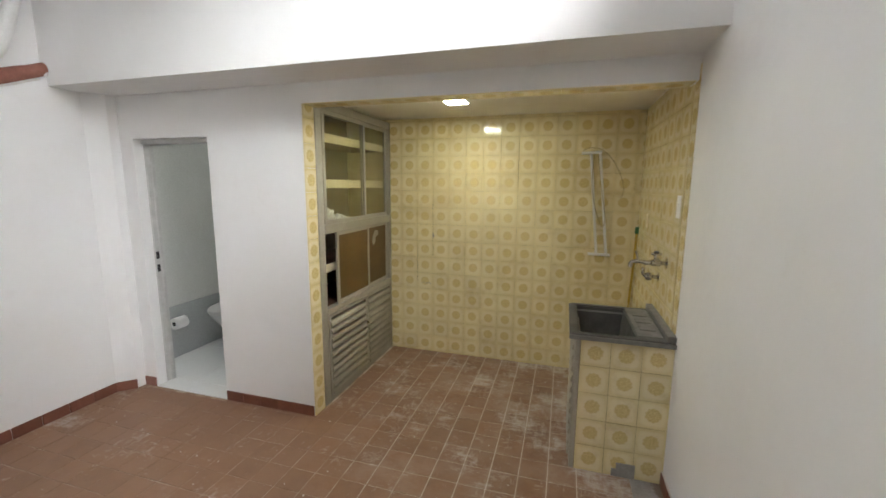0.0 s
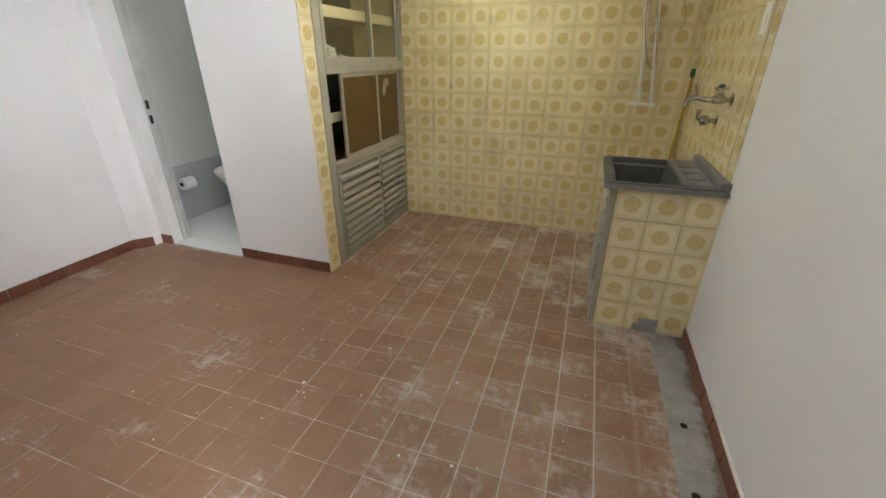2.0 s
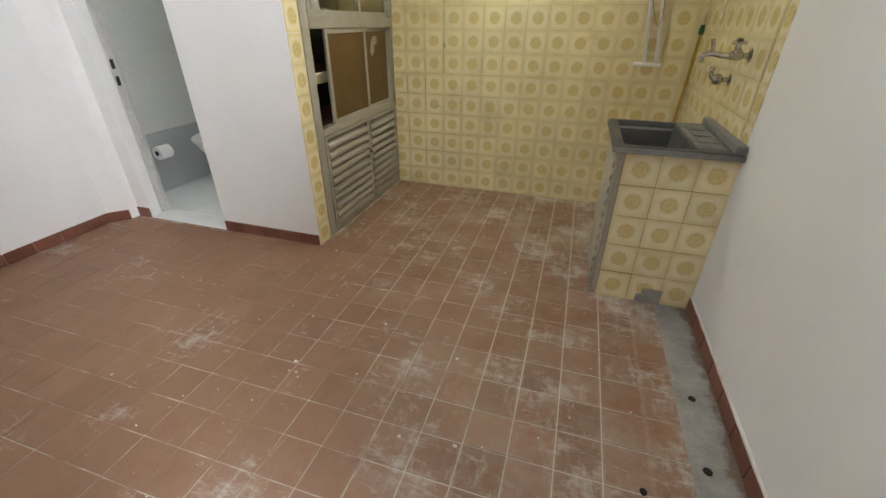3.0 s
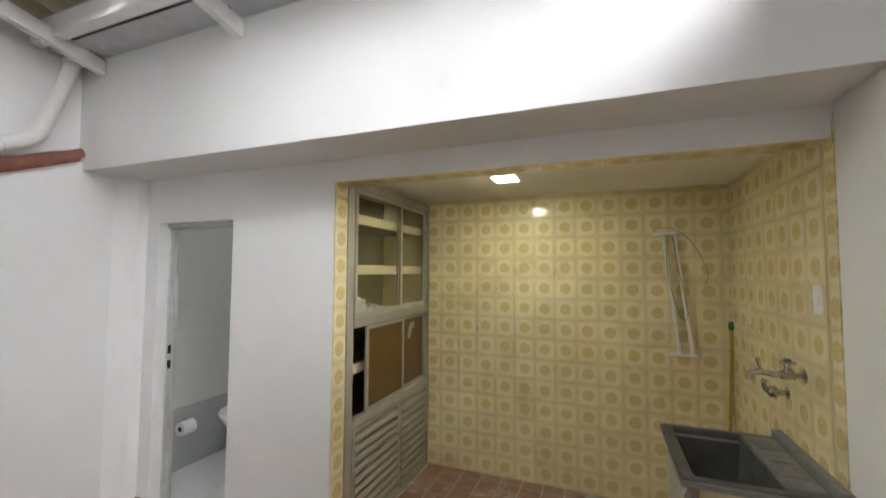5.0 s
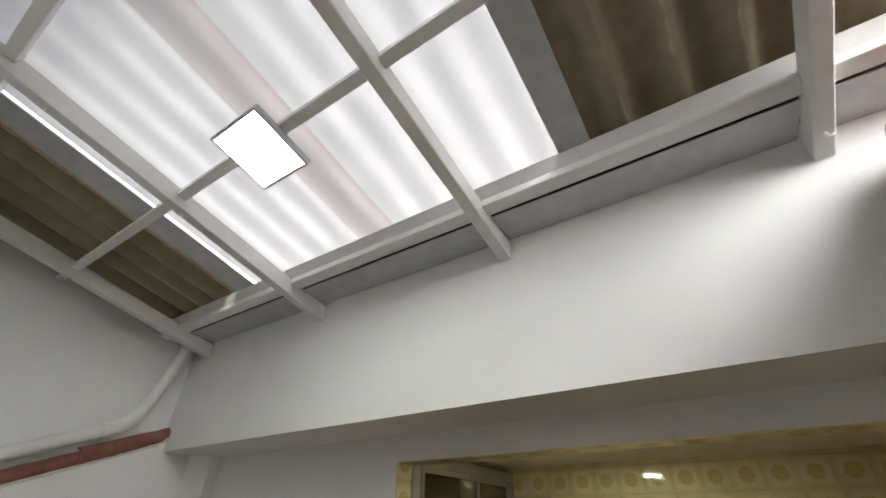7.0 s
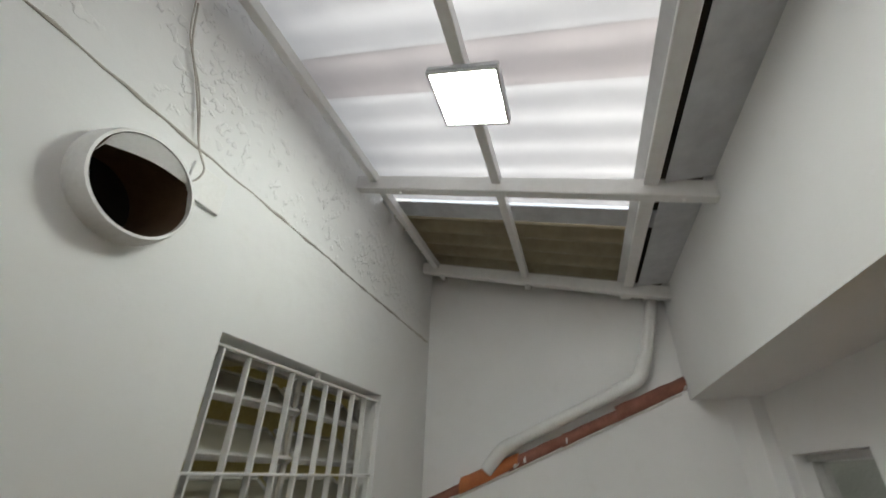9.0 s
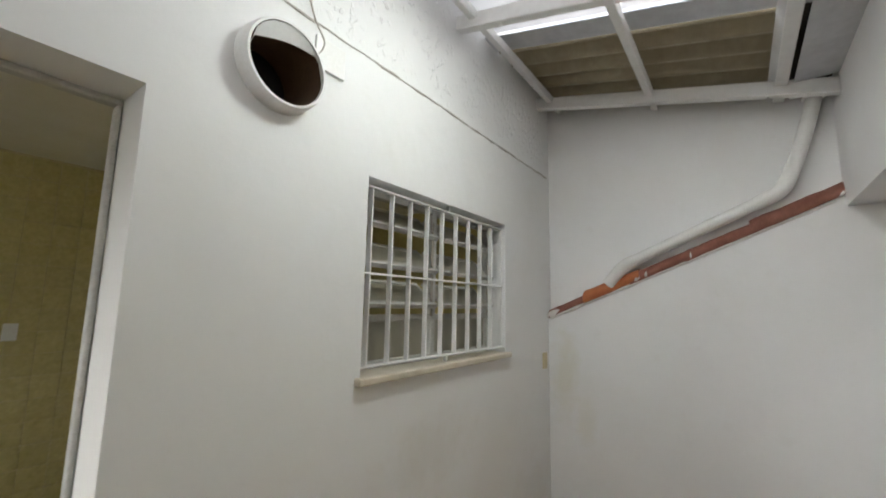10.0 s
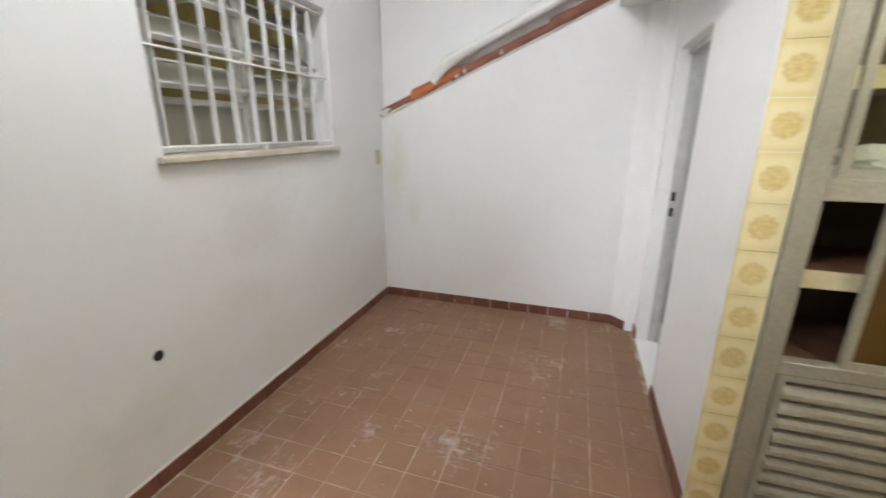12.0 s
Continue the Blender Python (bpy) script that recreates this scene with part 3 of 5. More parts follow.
bm = boxes((XC - 0.12, XC - 0.012, YD + 0.141, 2.31, 0, ZC))
wall_pier = thing("wall_pier", bm, M_GROUT, "narrow tiled return beside the cupboard", "wall", "structure")
bm = boxes((-2.1, XR + 0.2, YD + 0.13, YB + 0.2, ZC, ZC + 0.1))
ceiling_niche = thing("ceiling_niche", bm, M_CEIL, "aged cream niche ceiling", "ceiling", "structure")

# grounds: the grout bed of the yard, the bare cement strip, kitchen, hall, bathroom
bm = boxes((-3.5, 0.447, YW - 0.2, YB + 0.02, -0.2, -0.0022))
floor = thing("floor", bm, M_FGROUT, "terracotta tiled floor dusted with white plaster", "floor", "structure")
bm = boxes((0.447, XR + 0.01, YW - 0.2, YB + 0.02, -0.2, -0.001))
floor_strip = thing("floor_strip", bm, M_STRIP, "bare cement strip along the wall", "floor", "structure")

# ---- roof ----
roof_frame = group_of("roof_frame", (-1.3, 1.0, 2.9), "white painted steel roof frame of rafters and purlins", "roof frame")
RAFTERS = (-2.988, -1.866, -0.692, 0.417)
for x in RAFTERS:
    out = ((YW + 0.0, 2.765 + SLOPE * (YF - YW)), (YF, 2.765), (YF, 2.852), (YW + 0.0, 2.852 + SLOPE * (YF - YW)))
    bm = extrude_x(out, x - 0.055, x)
    bmesh.ops.bevel(bm, geom=bm.edges[:], offset=0.004, segments=1, affect="EDGES")
    part("rafter", bm, M_STEEL_W, roof_frame)
tilt = Matrix.Rotation(-math.atan(SLOPE), 4, "X")
edges = [-3.22] + [v for x in RAFTERS for v in (x - 0.055, x)] + [0.76]
for y, h, drop in ((0.27, 0.045, 0.0), (0.95, 0.045, 0.0), (1.62, 0.06, -0.009)):
    for a, b in zip(edges[::2], edges[1::2]):
        if b - a < 0.08:
            continue
        m = Matrix.Translation((0, y, roof_z(y) - 0.022 - drop)) @ tilt
        bm = bmesh.new()
        box(bm, a + 0.001, b - 0.001, -h / 2, h / 2, -0.045, 0, m)
        bmesh.ops.bevel(bm, geom=bm.edges[:], offset=0.003, segments=1, affect="EDGES")
        part("purlin", bm, M_STEEL_W, roof_frame)
# small hanging hooks on the rafters
for x, y in ((-2.988, 1.55), (-1.866, 1.72), (-0.692, 1.72), (-0.692, 1.02), (-1.866, 0.98), (-2.988, 0.95), (0.417, 1.75), (-1.866, 0.42)):
    z = 2.765 + SLOPE * (YF - y)
    part("hook", tube(smooth_path([(x - 0.027, y, z + 0.004), (x - 0.027, y, z - 0.012), (x - 0.016, y, z - 0.02), (x - 0.008, y, z - 0.012)], 4), 0.004, 6), M_STEEL_W, roof_frame)

WAVE = 0.177


def corrugated(x0, x1, y0, y1, thick=0.006, lift=0.0, phase=0.0, amp=0.029):
    """A corrugated sheet with waves along y, on the roof's slope."""
    bm = bmesh.new()
    n = max(8, int((x1 - x0) / WAVE * 14))
    rows = []
    for y in (y0, y1):
        for off in (0, thick):
            rows.append([bm.verts.new((x0 + (x1 - x0) * i / n, y, roof_z(y) + 0.030 + lift + off + amp * (1 + math.cos((x0 + (x1 - x0) * i / n + phase) / WAVE * math.tau)))) for i in range(n + 1)])
    a, b, c, d = rows
    for p, q in ((a, c), (b, d), (a, b), (c, d)):
        for i in range(n):
            bm.faces.new((p[i], p[i + 1], q[i + 1], q[i]))
    for i in (0, n):
        bm.faces.new((a[i], b[i], d[i], c[i]))
    return bm


RY0, RY1 = -0.2, 1.70
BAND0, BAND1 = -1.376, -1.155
for x0, x1, lift, mat, label in ((-2.185, BAND0, 0.0, M_MILK, "milky white translucent corrugated roof sheet"), (BAND0, BAND1, 0.0, M_MILK_LAP, "translucent corrugated roof strip coloured darker for the shade of an overlap"), (BAND1, -0.34, 0.0, M_MILK, "milky white translucent corrugated roof sheet")):
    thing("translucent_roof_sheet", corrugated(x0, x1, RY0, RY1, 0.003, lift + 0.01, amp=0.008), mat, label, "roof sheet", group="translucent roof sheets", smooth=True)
for x0, x1 in ((-3.4, -2.34), (-0.25, 0.76)):
    thing("fibre_cement_roof_sheet", corrugated(x0, x1, RY0, RY1, 0.007, amp=0.036), M_FIBRE, "dark weathered corrugated fibre cement roof sheet", "roof sheet", group="fibre cement roof sheets", smooth=True)


def sloped_strip(x0, x1, y0, y1, lift, thick=0.004):
    return extrude_x(((y0, roof_z(y0) + lift), (y1, roof_z(y1) + lift), (y1, roof_z(y1) + lift + thick), (y0, roof_z(y0) + lift + thick)), x0, x1)


for x0, x1 in ((-2.35, -2.186), (-0.345, -0.225)):
    thing("roof_flashing", sloped_strip(x0, x1, RY0, RY1, 0.022), M_ZINC, "grey metal strip closing the edge of the roof sheets", "flashing", group="roof flashings")
# gutter edge under the sheets and the soffit plate against the beam wall
gutter = group_of("roof_gutter", (-1.3, 1.7, 2.9), "grey zinc gutter edge and plates between roof sheets and wall", "gutter")
part("gutter_edge", extrude_x(((1.590, 2.912), (1.597, 2.914), (1.569, 2.964), (1.562, 2.962)), -3.22, 0.76), M_ZINC_L, gutter, "pale metal gutter lip")
for x0, x1 in zip([-3.22] + [x for x in RAFTERS], [x - 0.055 for x in RAFTERS] + [0.76]):
    part("soffit_plate", boxes((x0 + 0.001, x1 - 0.001, 1.666, YF, 2.872, 2.877)), M_ZINC, gutter)
# Dark plate above the gap, in place of the shade inside the gutter.
part("gutter_inside", boxes((-3.22, 0.76, 1.64, YF, 2.94, 2.95)), M_GAP_SHADE, gutter, "dark plate standing for the shade in the gutter gap")

# ---- kitchen and hall seen through the door and the window ----
KY, KZC = -2.67, 2.61
bm = boxes((-3.55, 2.0, KY, YW - 0.2, -0.2, -0.002))
thing("floor_kitchen", bm, M_KFLOOR, "olive yellow kitchen floor", "floor", "structure")
bm = boxes((-3.55, 2.0, KY, -0.05, KZC, KZC + 0.1))
thing("ceiling_kitchen", bm, M_CEIL, "dim cream kitchen ceiling", "ceiling", "structure")
bm = holed_wall((-3.55, 2.0, 0, KZC), [(-0.34, 0.50, 0, 2.08)], KY - 0.15, KY)
wall_kitchen = thing("wall_kitchen", bm, M_GROUT, "kitchen wall clad in small-patterned yellow tiles", "wall", "structure")
# Unseen end walls, with an opening made up for the fill lamp.
bm = boxes((-3.65, -3.55, KY, -0.05, 0, KZC), (2.0, 2.1, KY - 0.15, -1.85, 0, KZC), (2.0, 2.1, -0.75, -0.05, 0, KZC), (2.0, 2.1, -1.85, -0.75, 0, 1.1), (2.0, 2.1, -1.85, -0.75, 2.1, KZC))
thing("wall_kitchen_ends", bm, M_KTILE, "yellow tiled kitchen end walls", "wall", "structure")
casing = group_of("door_casing", (-0.33, KY, 0), "cream painted casing round the hall doorway", "door casing")
for dims in ((-0.385, -0.335, KY - 0.15, KY + 0.018, 0, 2.075), (0.495, 0.545, KY - 0.15, KY + 0.018, 0, 2.075), (-0.385, 0.545, KY - 0.15, KY + 0.018, 2.075, 2.115)):
    part("casing_board", boxes(dims, bevel=0.005), M_CASING, casing)
bm = boxes((-0.62, 1.0, -7.3, KY, -0.2, -0.004))
thing("floor_hall", bm, M_HFLOOR, "dark red hall floor", "floor", "structure")
bm = boxes((-0.72, -0.62, -7.3, KY - 0.15, 0, 2.7), (0.62, 0.72, -7.3, KY - 0.15, 0, 2.7))
thing("wall_hall", bm, M_LILAC, "pale lilac hall walls", "wall", "structure")
bm = boxes((-0.72, 0.72, -7.3, -7.12, 0, 2.7))
thing("wall_hall_end", bm, M_LILAC, "pale lilac end wall of the hall", "wall", "structure")
bm = boxes((-0.72, 0.72, -7.3, KY - 0.15, 2.7, 2.8))
thing("ceiling_hall", bm, M_LILAC, "pale hall ceiling", "ceiling", "structure")
door = group_of("hall_door", (-0.08, -7.1, 0), "dark red varnished wooden door, closed, at the end of the hall", "door")
part("door_leaf", boxes((-0.54, 0.40, -7.11, -7.07, 0.015, 2.13), bevel=0.004), M_DOOR, door)
for x0, x1, z0, z1 in ((-0.46, 0.32, 1.12, 2.05), (-0.46, 0.32, 0.12, 0.78)):
    part("panel", boxes((x0, x1, -7.07, -7.058, z0, z1), bevel=0.008), M_DOOR, door)
part("lock_rail", boxes((-0.44, 0.30, -7.07, -7.055, 0.82, 1.08), bevel=0.008), M_DOOR_L, door, "lighter red lock rail")
handle = part("handle_plate", boxes((-0.50, -0.465, -7.07, -7.06, 0.93, 1.13), bevel=0.004), M_CHROME, door, "chrome handle plate")
part("handle_lever", tube([(-0.482, -7.06, 1.06), (-0.482, -7.02, 1.06), (-0.38, -7.02, 1.06)], 0.009, 8), M_CHROME, handle)


def switch_plate(name, at, w, h, face, label, material=M_PLASTIC, rocker=True):
    """A wall plate at its centre; face: the axis it looks along."""
    m = Matrix.Translation(at) @ {"+y": Matrix.Identity(4), "-x": Matrix.Rotation(radians(90), 4, "Z"), "+x": Matrix.Rotation(radians(-90), 4, "Z")}[face]
    ob = group_of(name, at, label, "wall plate")
    bm = boxes((-w / 2, w / 2, 0, 0.009, -h / 2, h / 2), bevel=0.003)
    bmesh.ops.transform(bm, matrix=m, verts=bm.verts[:])
    part("plate", bm, material, ob)
    if rocker:
        bm = boxes((-w * 0.2, w * 0.2, 0.009, 0.013, -h * 0.2, h * 0.2), bevel=0.002)
        bmesh.ops.transform(bm, matrix=m, verts=bm.verts[:])
        part("rocker", bm, material, ob)
    return ob


switch_plate("light_switch", (-0.70, KY + 0.006, 1.372), 0.075, 0.115, "+y", "white light switch on the yellow kitchen tiles")

# door frame of the kitchen
kframe = group_of("door_frame", (0, 0.05, 0), "grey painted steel frame of the kitchen doorway", "door frame")
for dims in ((KX0, KX0 + 0.014, -0.046, -0.008, 0, KZ - 0.018), (KX1 - 0.014, KX1, -0.046, -0.008, 0, KZ - 0.018), (KX0, KX1, -0.046, -0.008, KZ - 0.018, KZ)):
    part("jamb", boxes(dims, bevel=0.004), M_STEEL_DIM, kframe)

# ---- window ----
sill = boxes((WX0 - 0.025, WX1 + 0.03, -0.04, YW + 0.035, WZ0 - 0.012, WZ0 + 0.018), bevel=0.006, segments=2)
thing("window_sill", sill, M_STONE, "worn cream stone window sill", "window sill", "structure")
window = group_of("window_1", (-1.86, 0.02, WZ0), "old steel louvre window with tilted dusty panes", "window", "structure")
wz0 = WZ0 + 0.02
for dims in ((WX0, WX0 + 0.035, -0.01, 0.035, wz0, WZ1), (WX1 - 0.035, WX1, -0.01, 0.035, wz0, WZ1), (-1.885, -1.845, -0.01, 0.035, wz0, WZ1),
             (WX0, WX1, -0.008, 0.033, WZ1 - 0.035, WZ1), (WX0, WX1, -0.008, 0.033, wz0, wz0 + 0.03), (WX0, WX1, -0.008, 0.033, wz0 + 0.20, wz0 + 0.23)):
    part("window_frame", boxes(dims, bevel=0.003), M_STEEL_DIM, window)
for x0, x1 in ((WX0 + 0.037, -1.887), (-1.843, WX1 - 0.037)):
    part("fixed_pane", boxes((x0, x1, 0.008, 0.013, wz0 + 0.03, wz0 + 0.20)), M_RIB, window, "ribbed frosted glass pane").visible_shadow = False
    for k in range(3):
        z = wz0 + 0.235 + 0.175 * k
        m = Matrix.Translation((0, 0.006, z + 0.092)) @ Matrix.Rotation(radians(52), 4, "X")
        bm = bmesh.new()
        box(bm, x0 + 0.012, x1 - 0.012, -0.0025, 0.0025, -0.085, 0.085, m)
        pane = part("louvre_pane", bm, M_RIB, window, "tilted dusty glass pane")
        pane.visible_shadow = False
        for zz, deep in ((-0.096, 0.013), (0.078, 0.008)):
            bm = bmesh.new()
            box(bm, x0 + 0.004, x1 - 0.004, -deep, deep, zz, zz + 0.022, m)
            bmesh.ops.bevel(bm, geom=bm.edges[:], offset=0.002, segments=1, affect="EDGES")
            part("pane_rail", bm, M_STEEL_DIM, pane)
        for x in (x0 + 0.004, x1 - 0.012):
            bm = bmesh.new()
            box(bm, x, x + 0.008, -0.008, 0.008, -0.074, 0.078, m)
            part("pane_side", bm, M_STEEL_DIM, pane)
    # the levers that tilt the panes together, with an elbow at each pane
    x = x0 + 0.022
    part("lever_bar", boxes((x - 0.009, x + 0.009, 0.052, 0.060, wz0 + 0.22, WZ1 - 0.09), bevel=0.002), M_ALU, window)
    for k in range(3):
        z = wz0 + 0.235 + 0.175 * k
        part("lever_elbow", tube([(x + 0.016, 0.058, z + 0.13), (x + 0.016, 0.066, z + 0.07), (x + 0.014, 0.074, z + 0.045), (x + 0.012, 0.080, z + 0.03)], 0.005, 6), M_ALU, window)
grille = group_of("window_grille", (-1.86, YW - 0.03, wz0), "white painted iron bar grille in the window opening", "window grille")
GY = YW - 0.028
N = 10
for k in range(N):
    x = WX0 + 0.02 + (WX1 - WX0 - 0.065) * k / (N - 1)
    part("bar", boxes((x - 0.004, x + 0.004, GY - 0.013, GY + 0.013, wz0 + 0.035, WZ1 - 0.035), bevel=0.0015), M_STEEL_W, grille)
for z in (wz0 + 0.03, wz0 + 0.40, WZ1 - 0.035):
    part("rail", boxes((WX0 + 0.005, WX1 - 0.005, GY - 0.010, GY + 0.0165, z - 0.004, z + 0.004), bevel=0.0015), M_STEEL_W, grille)
for x, z0, z1 in ((-1.86, WZ1 - 0.035, WZ1 + 0.0), (-1.86, wz0 - 0.002, wz0 + 0.03)):
    part("lug", boxes((x - 0.008, x + 0.008, GY - 0.008, GY + 0.012, z0, z1), bevel=0.002), M_STEEL_W, grille)

# ---- window wall details ----
duct = group_of("wall_duct", (VX, YW, VZ), "white round duct collar in the wall, dark inside", "duct")
turn = Matrix.Translation((VX, YW, VZ)) @ Matrix.Rotation(radians(-90), 4, "X")
bm = bmesh.new()
prof = ((0.152, -0.002), (0.151, 0.012), (0.147, 0.044), (0.142, 0.060), (0.134, 0.060), (0.134, 0.045))
rings = [[bm.verts.new((r * math.cos(k * math.tau / 40), r * math.sin(k * math.tau / 40), h)) for k in range(40)] for r, h in prof]
for q, s in zip(rings, rings[1:]):
    for k in range(40):
        bm.faces.new((q[k], q[(k + 1) % 40], s[(k + 1) % 40], s[k]))
bmesh.ops.transform(bm, matrix=turn, verts=bm.verts[:])
part("collar", bm, M_PVC, duct, smooth=True)
bm = bmesh.new()
rings = [[bm.verts.new((r * math.cos(k * math.tau / 40), r * math.sin(k * math.tau / 40), h)) for k in range(40)] for r, h in ((0.1335, 0.046), (0.131, 0.0), (0.129, -0.5))]
for q, s in zip(rings, rings[1:]):
    for k in range(40):
        bm.faces.new((q[k], q[(k + 1) % 40], s[(k + 1) % 40], s[k]))
bm.faces.new(rings[2])
bmesh.ops.transform(bm, matrix=turn, verts=bm.verts[:])
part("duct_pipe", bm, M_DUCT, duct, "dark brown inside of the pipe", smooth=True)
# Black disc: the shade deep in the pipe, put in as a flat stop.
part("duct_end", lathe(((0.127, -0.175), (0.127, -0.17)), 32, turn), M_BLACK, duct, "black disc standing for the shade deep in the pipe")
# curved white plate over the mouth's top, standing for the pipe's lit inside
bm = bmesh.new()
cols = []
for i in range(17):
    u = -1 + i / 8
    top = math.sqrt(max(0.0, 1 - u * u)) * 0.132
    low = min(top - 0.002, 0.036 + 0.044 * math.sin(min(1.0, max(0.0, (u + 0.9) / 1.3)) * 1.571))
    cols.append([bm.verts.new((VX - u * 0.132, YW + 0.056 - 0.008 * f, VZ + top + (low - top) * f)) for f in (0.0, 0.35, 0.7, 1.0)])
for q, s in zip(cols, cols[1:]):
    for k in range(3):
        bm.faces.new((q[k], q[k + 1], s[k + 1], s[k]))
bmesh.ops.solidify(bm, geom=bm.faces[:], thickness=0.003)
part("cowl", bm, M_PLASTIC, duct, "curved white plate standing for the lit upper inside of the pipe")
bm = boxes((-1.10, -0.965, YW + 0.001, YW + 0.013, 2.458, 2.578), bevel=0.003, segments=2)
thing("cover_plate", bm, M_PLASTIC, "white square cover plate on the wall beside the duct", "cover plate")
bm = tube(smooth_path([(-0.77, YW + 0.012, 3.08), (-0.805, YW + 0.014, 2.93), (-0.86, YW + 0.012, 2.83), (-0.912, YW + 0.012, 2.725), (-0.954, YW + 0.014, 2.624), (-0.995, YW + 0.016, 2.567), (-0.985, YW + 0.02, 2.52), (-0.962, YW + 0.02, 2.49)], 6), 0.0032, 6)
cable = thing("loose_cable", bm, M_WIRE, "loose old twin cable hanging on the wall", "cable")
bm = tube(smooth_path([(-0.76, YW + 0.012, 3.08), (-0.79, YW + 0.02, 2.93), (-0.865, YW + 0.012, 2.835), (-0.905, YW + 0.02, 2.74), (-0.955, YW + 0.012, 2.62)], 6), 0.0025, 6)
part("second_strand", bm, M_WIRE, cable)
random.seed(5)
bm = tube([(x, YW + 0.001, 2.629 + random.uniform(-0.003, 0.003)) for x in [0.6 - 0.06 * i for i in range(64)]], [random.uniform(0.002, 0.007) for i in range(64)], 6)
thing("wall_seam", bm, M_WIRE, "rough grey seam line across the upper wall", "wall seam")
bm = lathe(((0.022, -0.03), (0.022, 0.0015), (0.012, 0.003)), 12, Matrix.Translation((-1.083, YW, 0.558)) @ Matrix.Rotation(radians(-90), 4, "X"))
thing("pipe_hole", bm, M_BLACK, "small dark pipe hole low in the wall", "hole")
switch_plate("wall_socket", (-3.082, YW, 1.218), 0.075, 0.115, "+y", "yellowed plastic socket plate near the corner", M_CREAM_P)

# ---- left wall: tile ledge and pipe ----
ledge = group_of("tile_ledge", (XL, 1.0, 1.9), "old terracotta roof tiles set along the white wall", "roof tiles")


def ledge_z(y):
    return LZ0 + (LZ1 - LZ0) * (y - LY0) / (LY1 - LY0)


def half_tile(y0, y1, r, drop, twist):
    """A barrel tile lying along the slope, half buried in the wall."""
    bm = bmesh.new()
    n, rows = 10, []
    for y, rr in ((y0, r), (y1, r * 0.88)):
        for off in (0, 0.013):
            rows.append([bm.verts.new((XL - 0.035 + (rr - off) * math.cos(a), y, ledge_z(y) - drop + (rr - off) * math.sin(a) * 0.8 + twist * (y - y0))) for a in [radians(-38 + 150 * i / n) for i in range(n + 1)]])
    a, b, c, d = rows
    for p, q in ((a, c), (b, d), (a, b), (c, d)):
        for i in range(n):
            bm.faces.new((p[i], p[i + 1], q[i + 1], q[i]))
    for i in (0, n):
        bm.faces.new((a[i], b[i], d[i], c[i]))
    bmesh.ops.subdivide_edges(bm, edges=[e for e in bm.edges if abs(e.verts[0].co.y - e.verts[1].co.y) > 0.1], cuts=5, use_grid_fill=True)
    for v in bm.verts:
        v.co.z += 0.006 * noise.noise(v.co * 11)
        v.co.x += 0.004 * noise.noise(v.co * 17 + Vector((5, 0, 0)))
    return bm


for y0, y1, r, mat, drop in ((0.155, 0.45, 0.052, M_CLAY, -0.026), (0.425, 0.80, 0.074, M_CLAY_NEW, -0.036), (0.74, 1.13, 0.062, M_CLAY, -0.028), (1.08, 1.47, 0.062, M_CLAY, -0.028), (1.42, 1.845, 0.074, M_CLAY, -0.036)):
    part("roof_tile", half_tile(y0, y1, r, drop, 0.0), mat, ledge, "newer orange tile" if mat is M_CLAY_NEW else "", smooth=True)
random.seed(8)
for y, w in ((0.19, 0.05), (0.79, 0.03), (1.83, 0.025), (0.845, 0.014), (1.11, 0.010), (1.45, 0.012)):
    bm = bmesh.new()
    bmesh.ops.create_icosphere(bm, subdivisions=2, radius=1)
    for v in bm.verts:
        v.co *= 1 + 0.35 * noise.noise(v.co * 2.3 + Vector((y * 9, 0, 0)))
        v.co = Vector((XL + 0.012 + v.co.x * 0.018, y + v.co.y * w, ledge_z(y) + 0.025 + v.co.z * 0.022 + v.co.y * w * 0.42))
    part("mortar_lump", bm, M_MORTAR, ledge, smooth=True)
bm = tube([(XL + 0.002, y, ledge_z(y) - 0.004 + 0.006 * noise.noise((y * 14, 0, 0))) for y in [0.17 + 0.04 * i for i in range(42)]], [0.012 + 0.005 * noise.noise((i * 0.9, 3, 0)) for i in range(42)], 6)
part("mortar_bead", bm, M_MORTAR, ledge)

pipe = group_of("drain_pipe", (XL, 1.3, 2.2), "white painted plastic drain pipe bent along the wall", "pipe")
PX = XL + 0.03
part("pipe_run", tube(smooth_path([(PX, 1.765, 2.90), (PX, 1.755, 2.80), (PX, 1.70, 2.60), (PX, 1.63, 2.39), (PX, 1.585, 2.312), (PX, 1.50, 2.262), (PX, 1.30, 2.17), (PX, 1.0, 2.035), (PX, 0.80, 1.945), (PX, 0.72, 1.905)], 6), 0.038, 14), M_PVC, pipe, smooth=True)
part("pipe_elbow", tube(smooth_path([(PX, 1.652, 2.455), (PX, 1.585, 2.312), (PX, 1.46, 2.243)], 6), 0.043, 14), M_PVC, pipe, smooth=True)
part("pipe_outlet", tube(smooth_path([(PX, 0.78, 1.935), (PX + 0.004, 0.715, 1.90), (PX, 0.655, 1.84), (PX - 0.01, 0.60, 1.775)], 5), 0.043, 14), M_PVC, pipe, smooth=True)
part("pipe_collar", tube([(PX, 1.757, 2.82), (PX, 1.762, 2.87)], 0.052, 14), M_PVC, pipe, smooth=True)

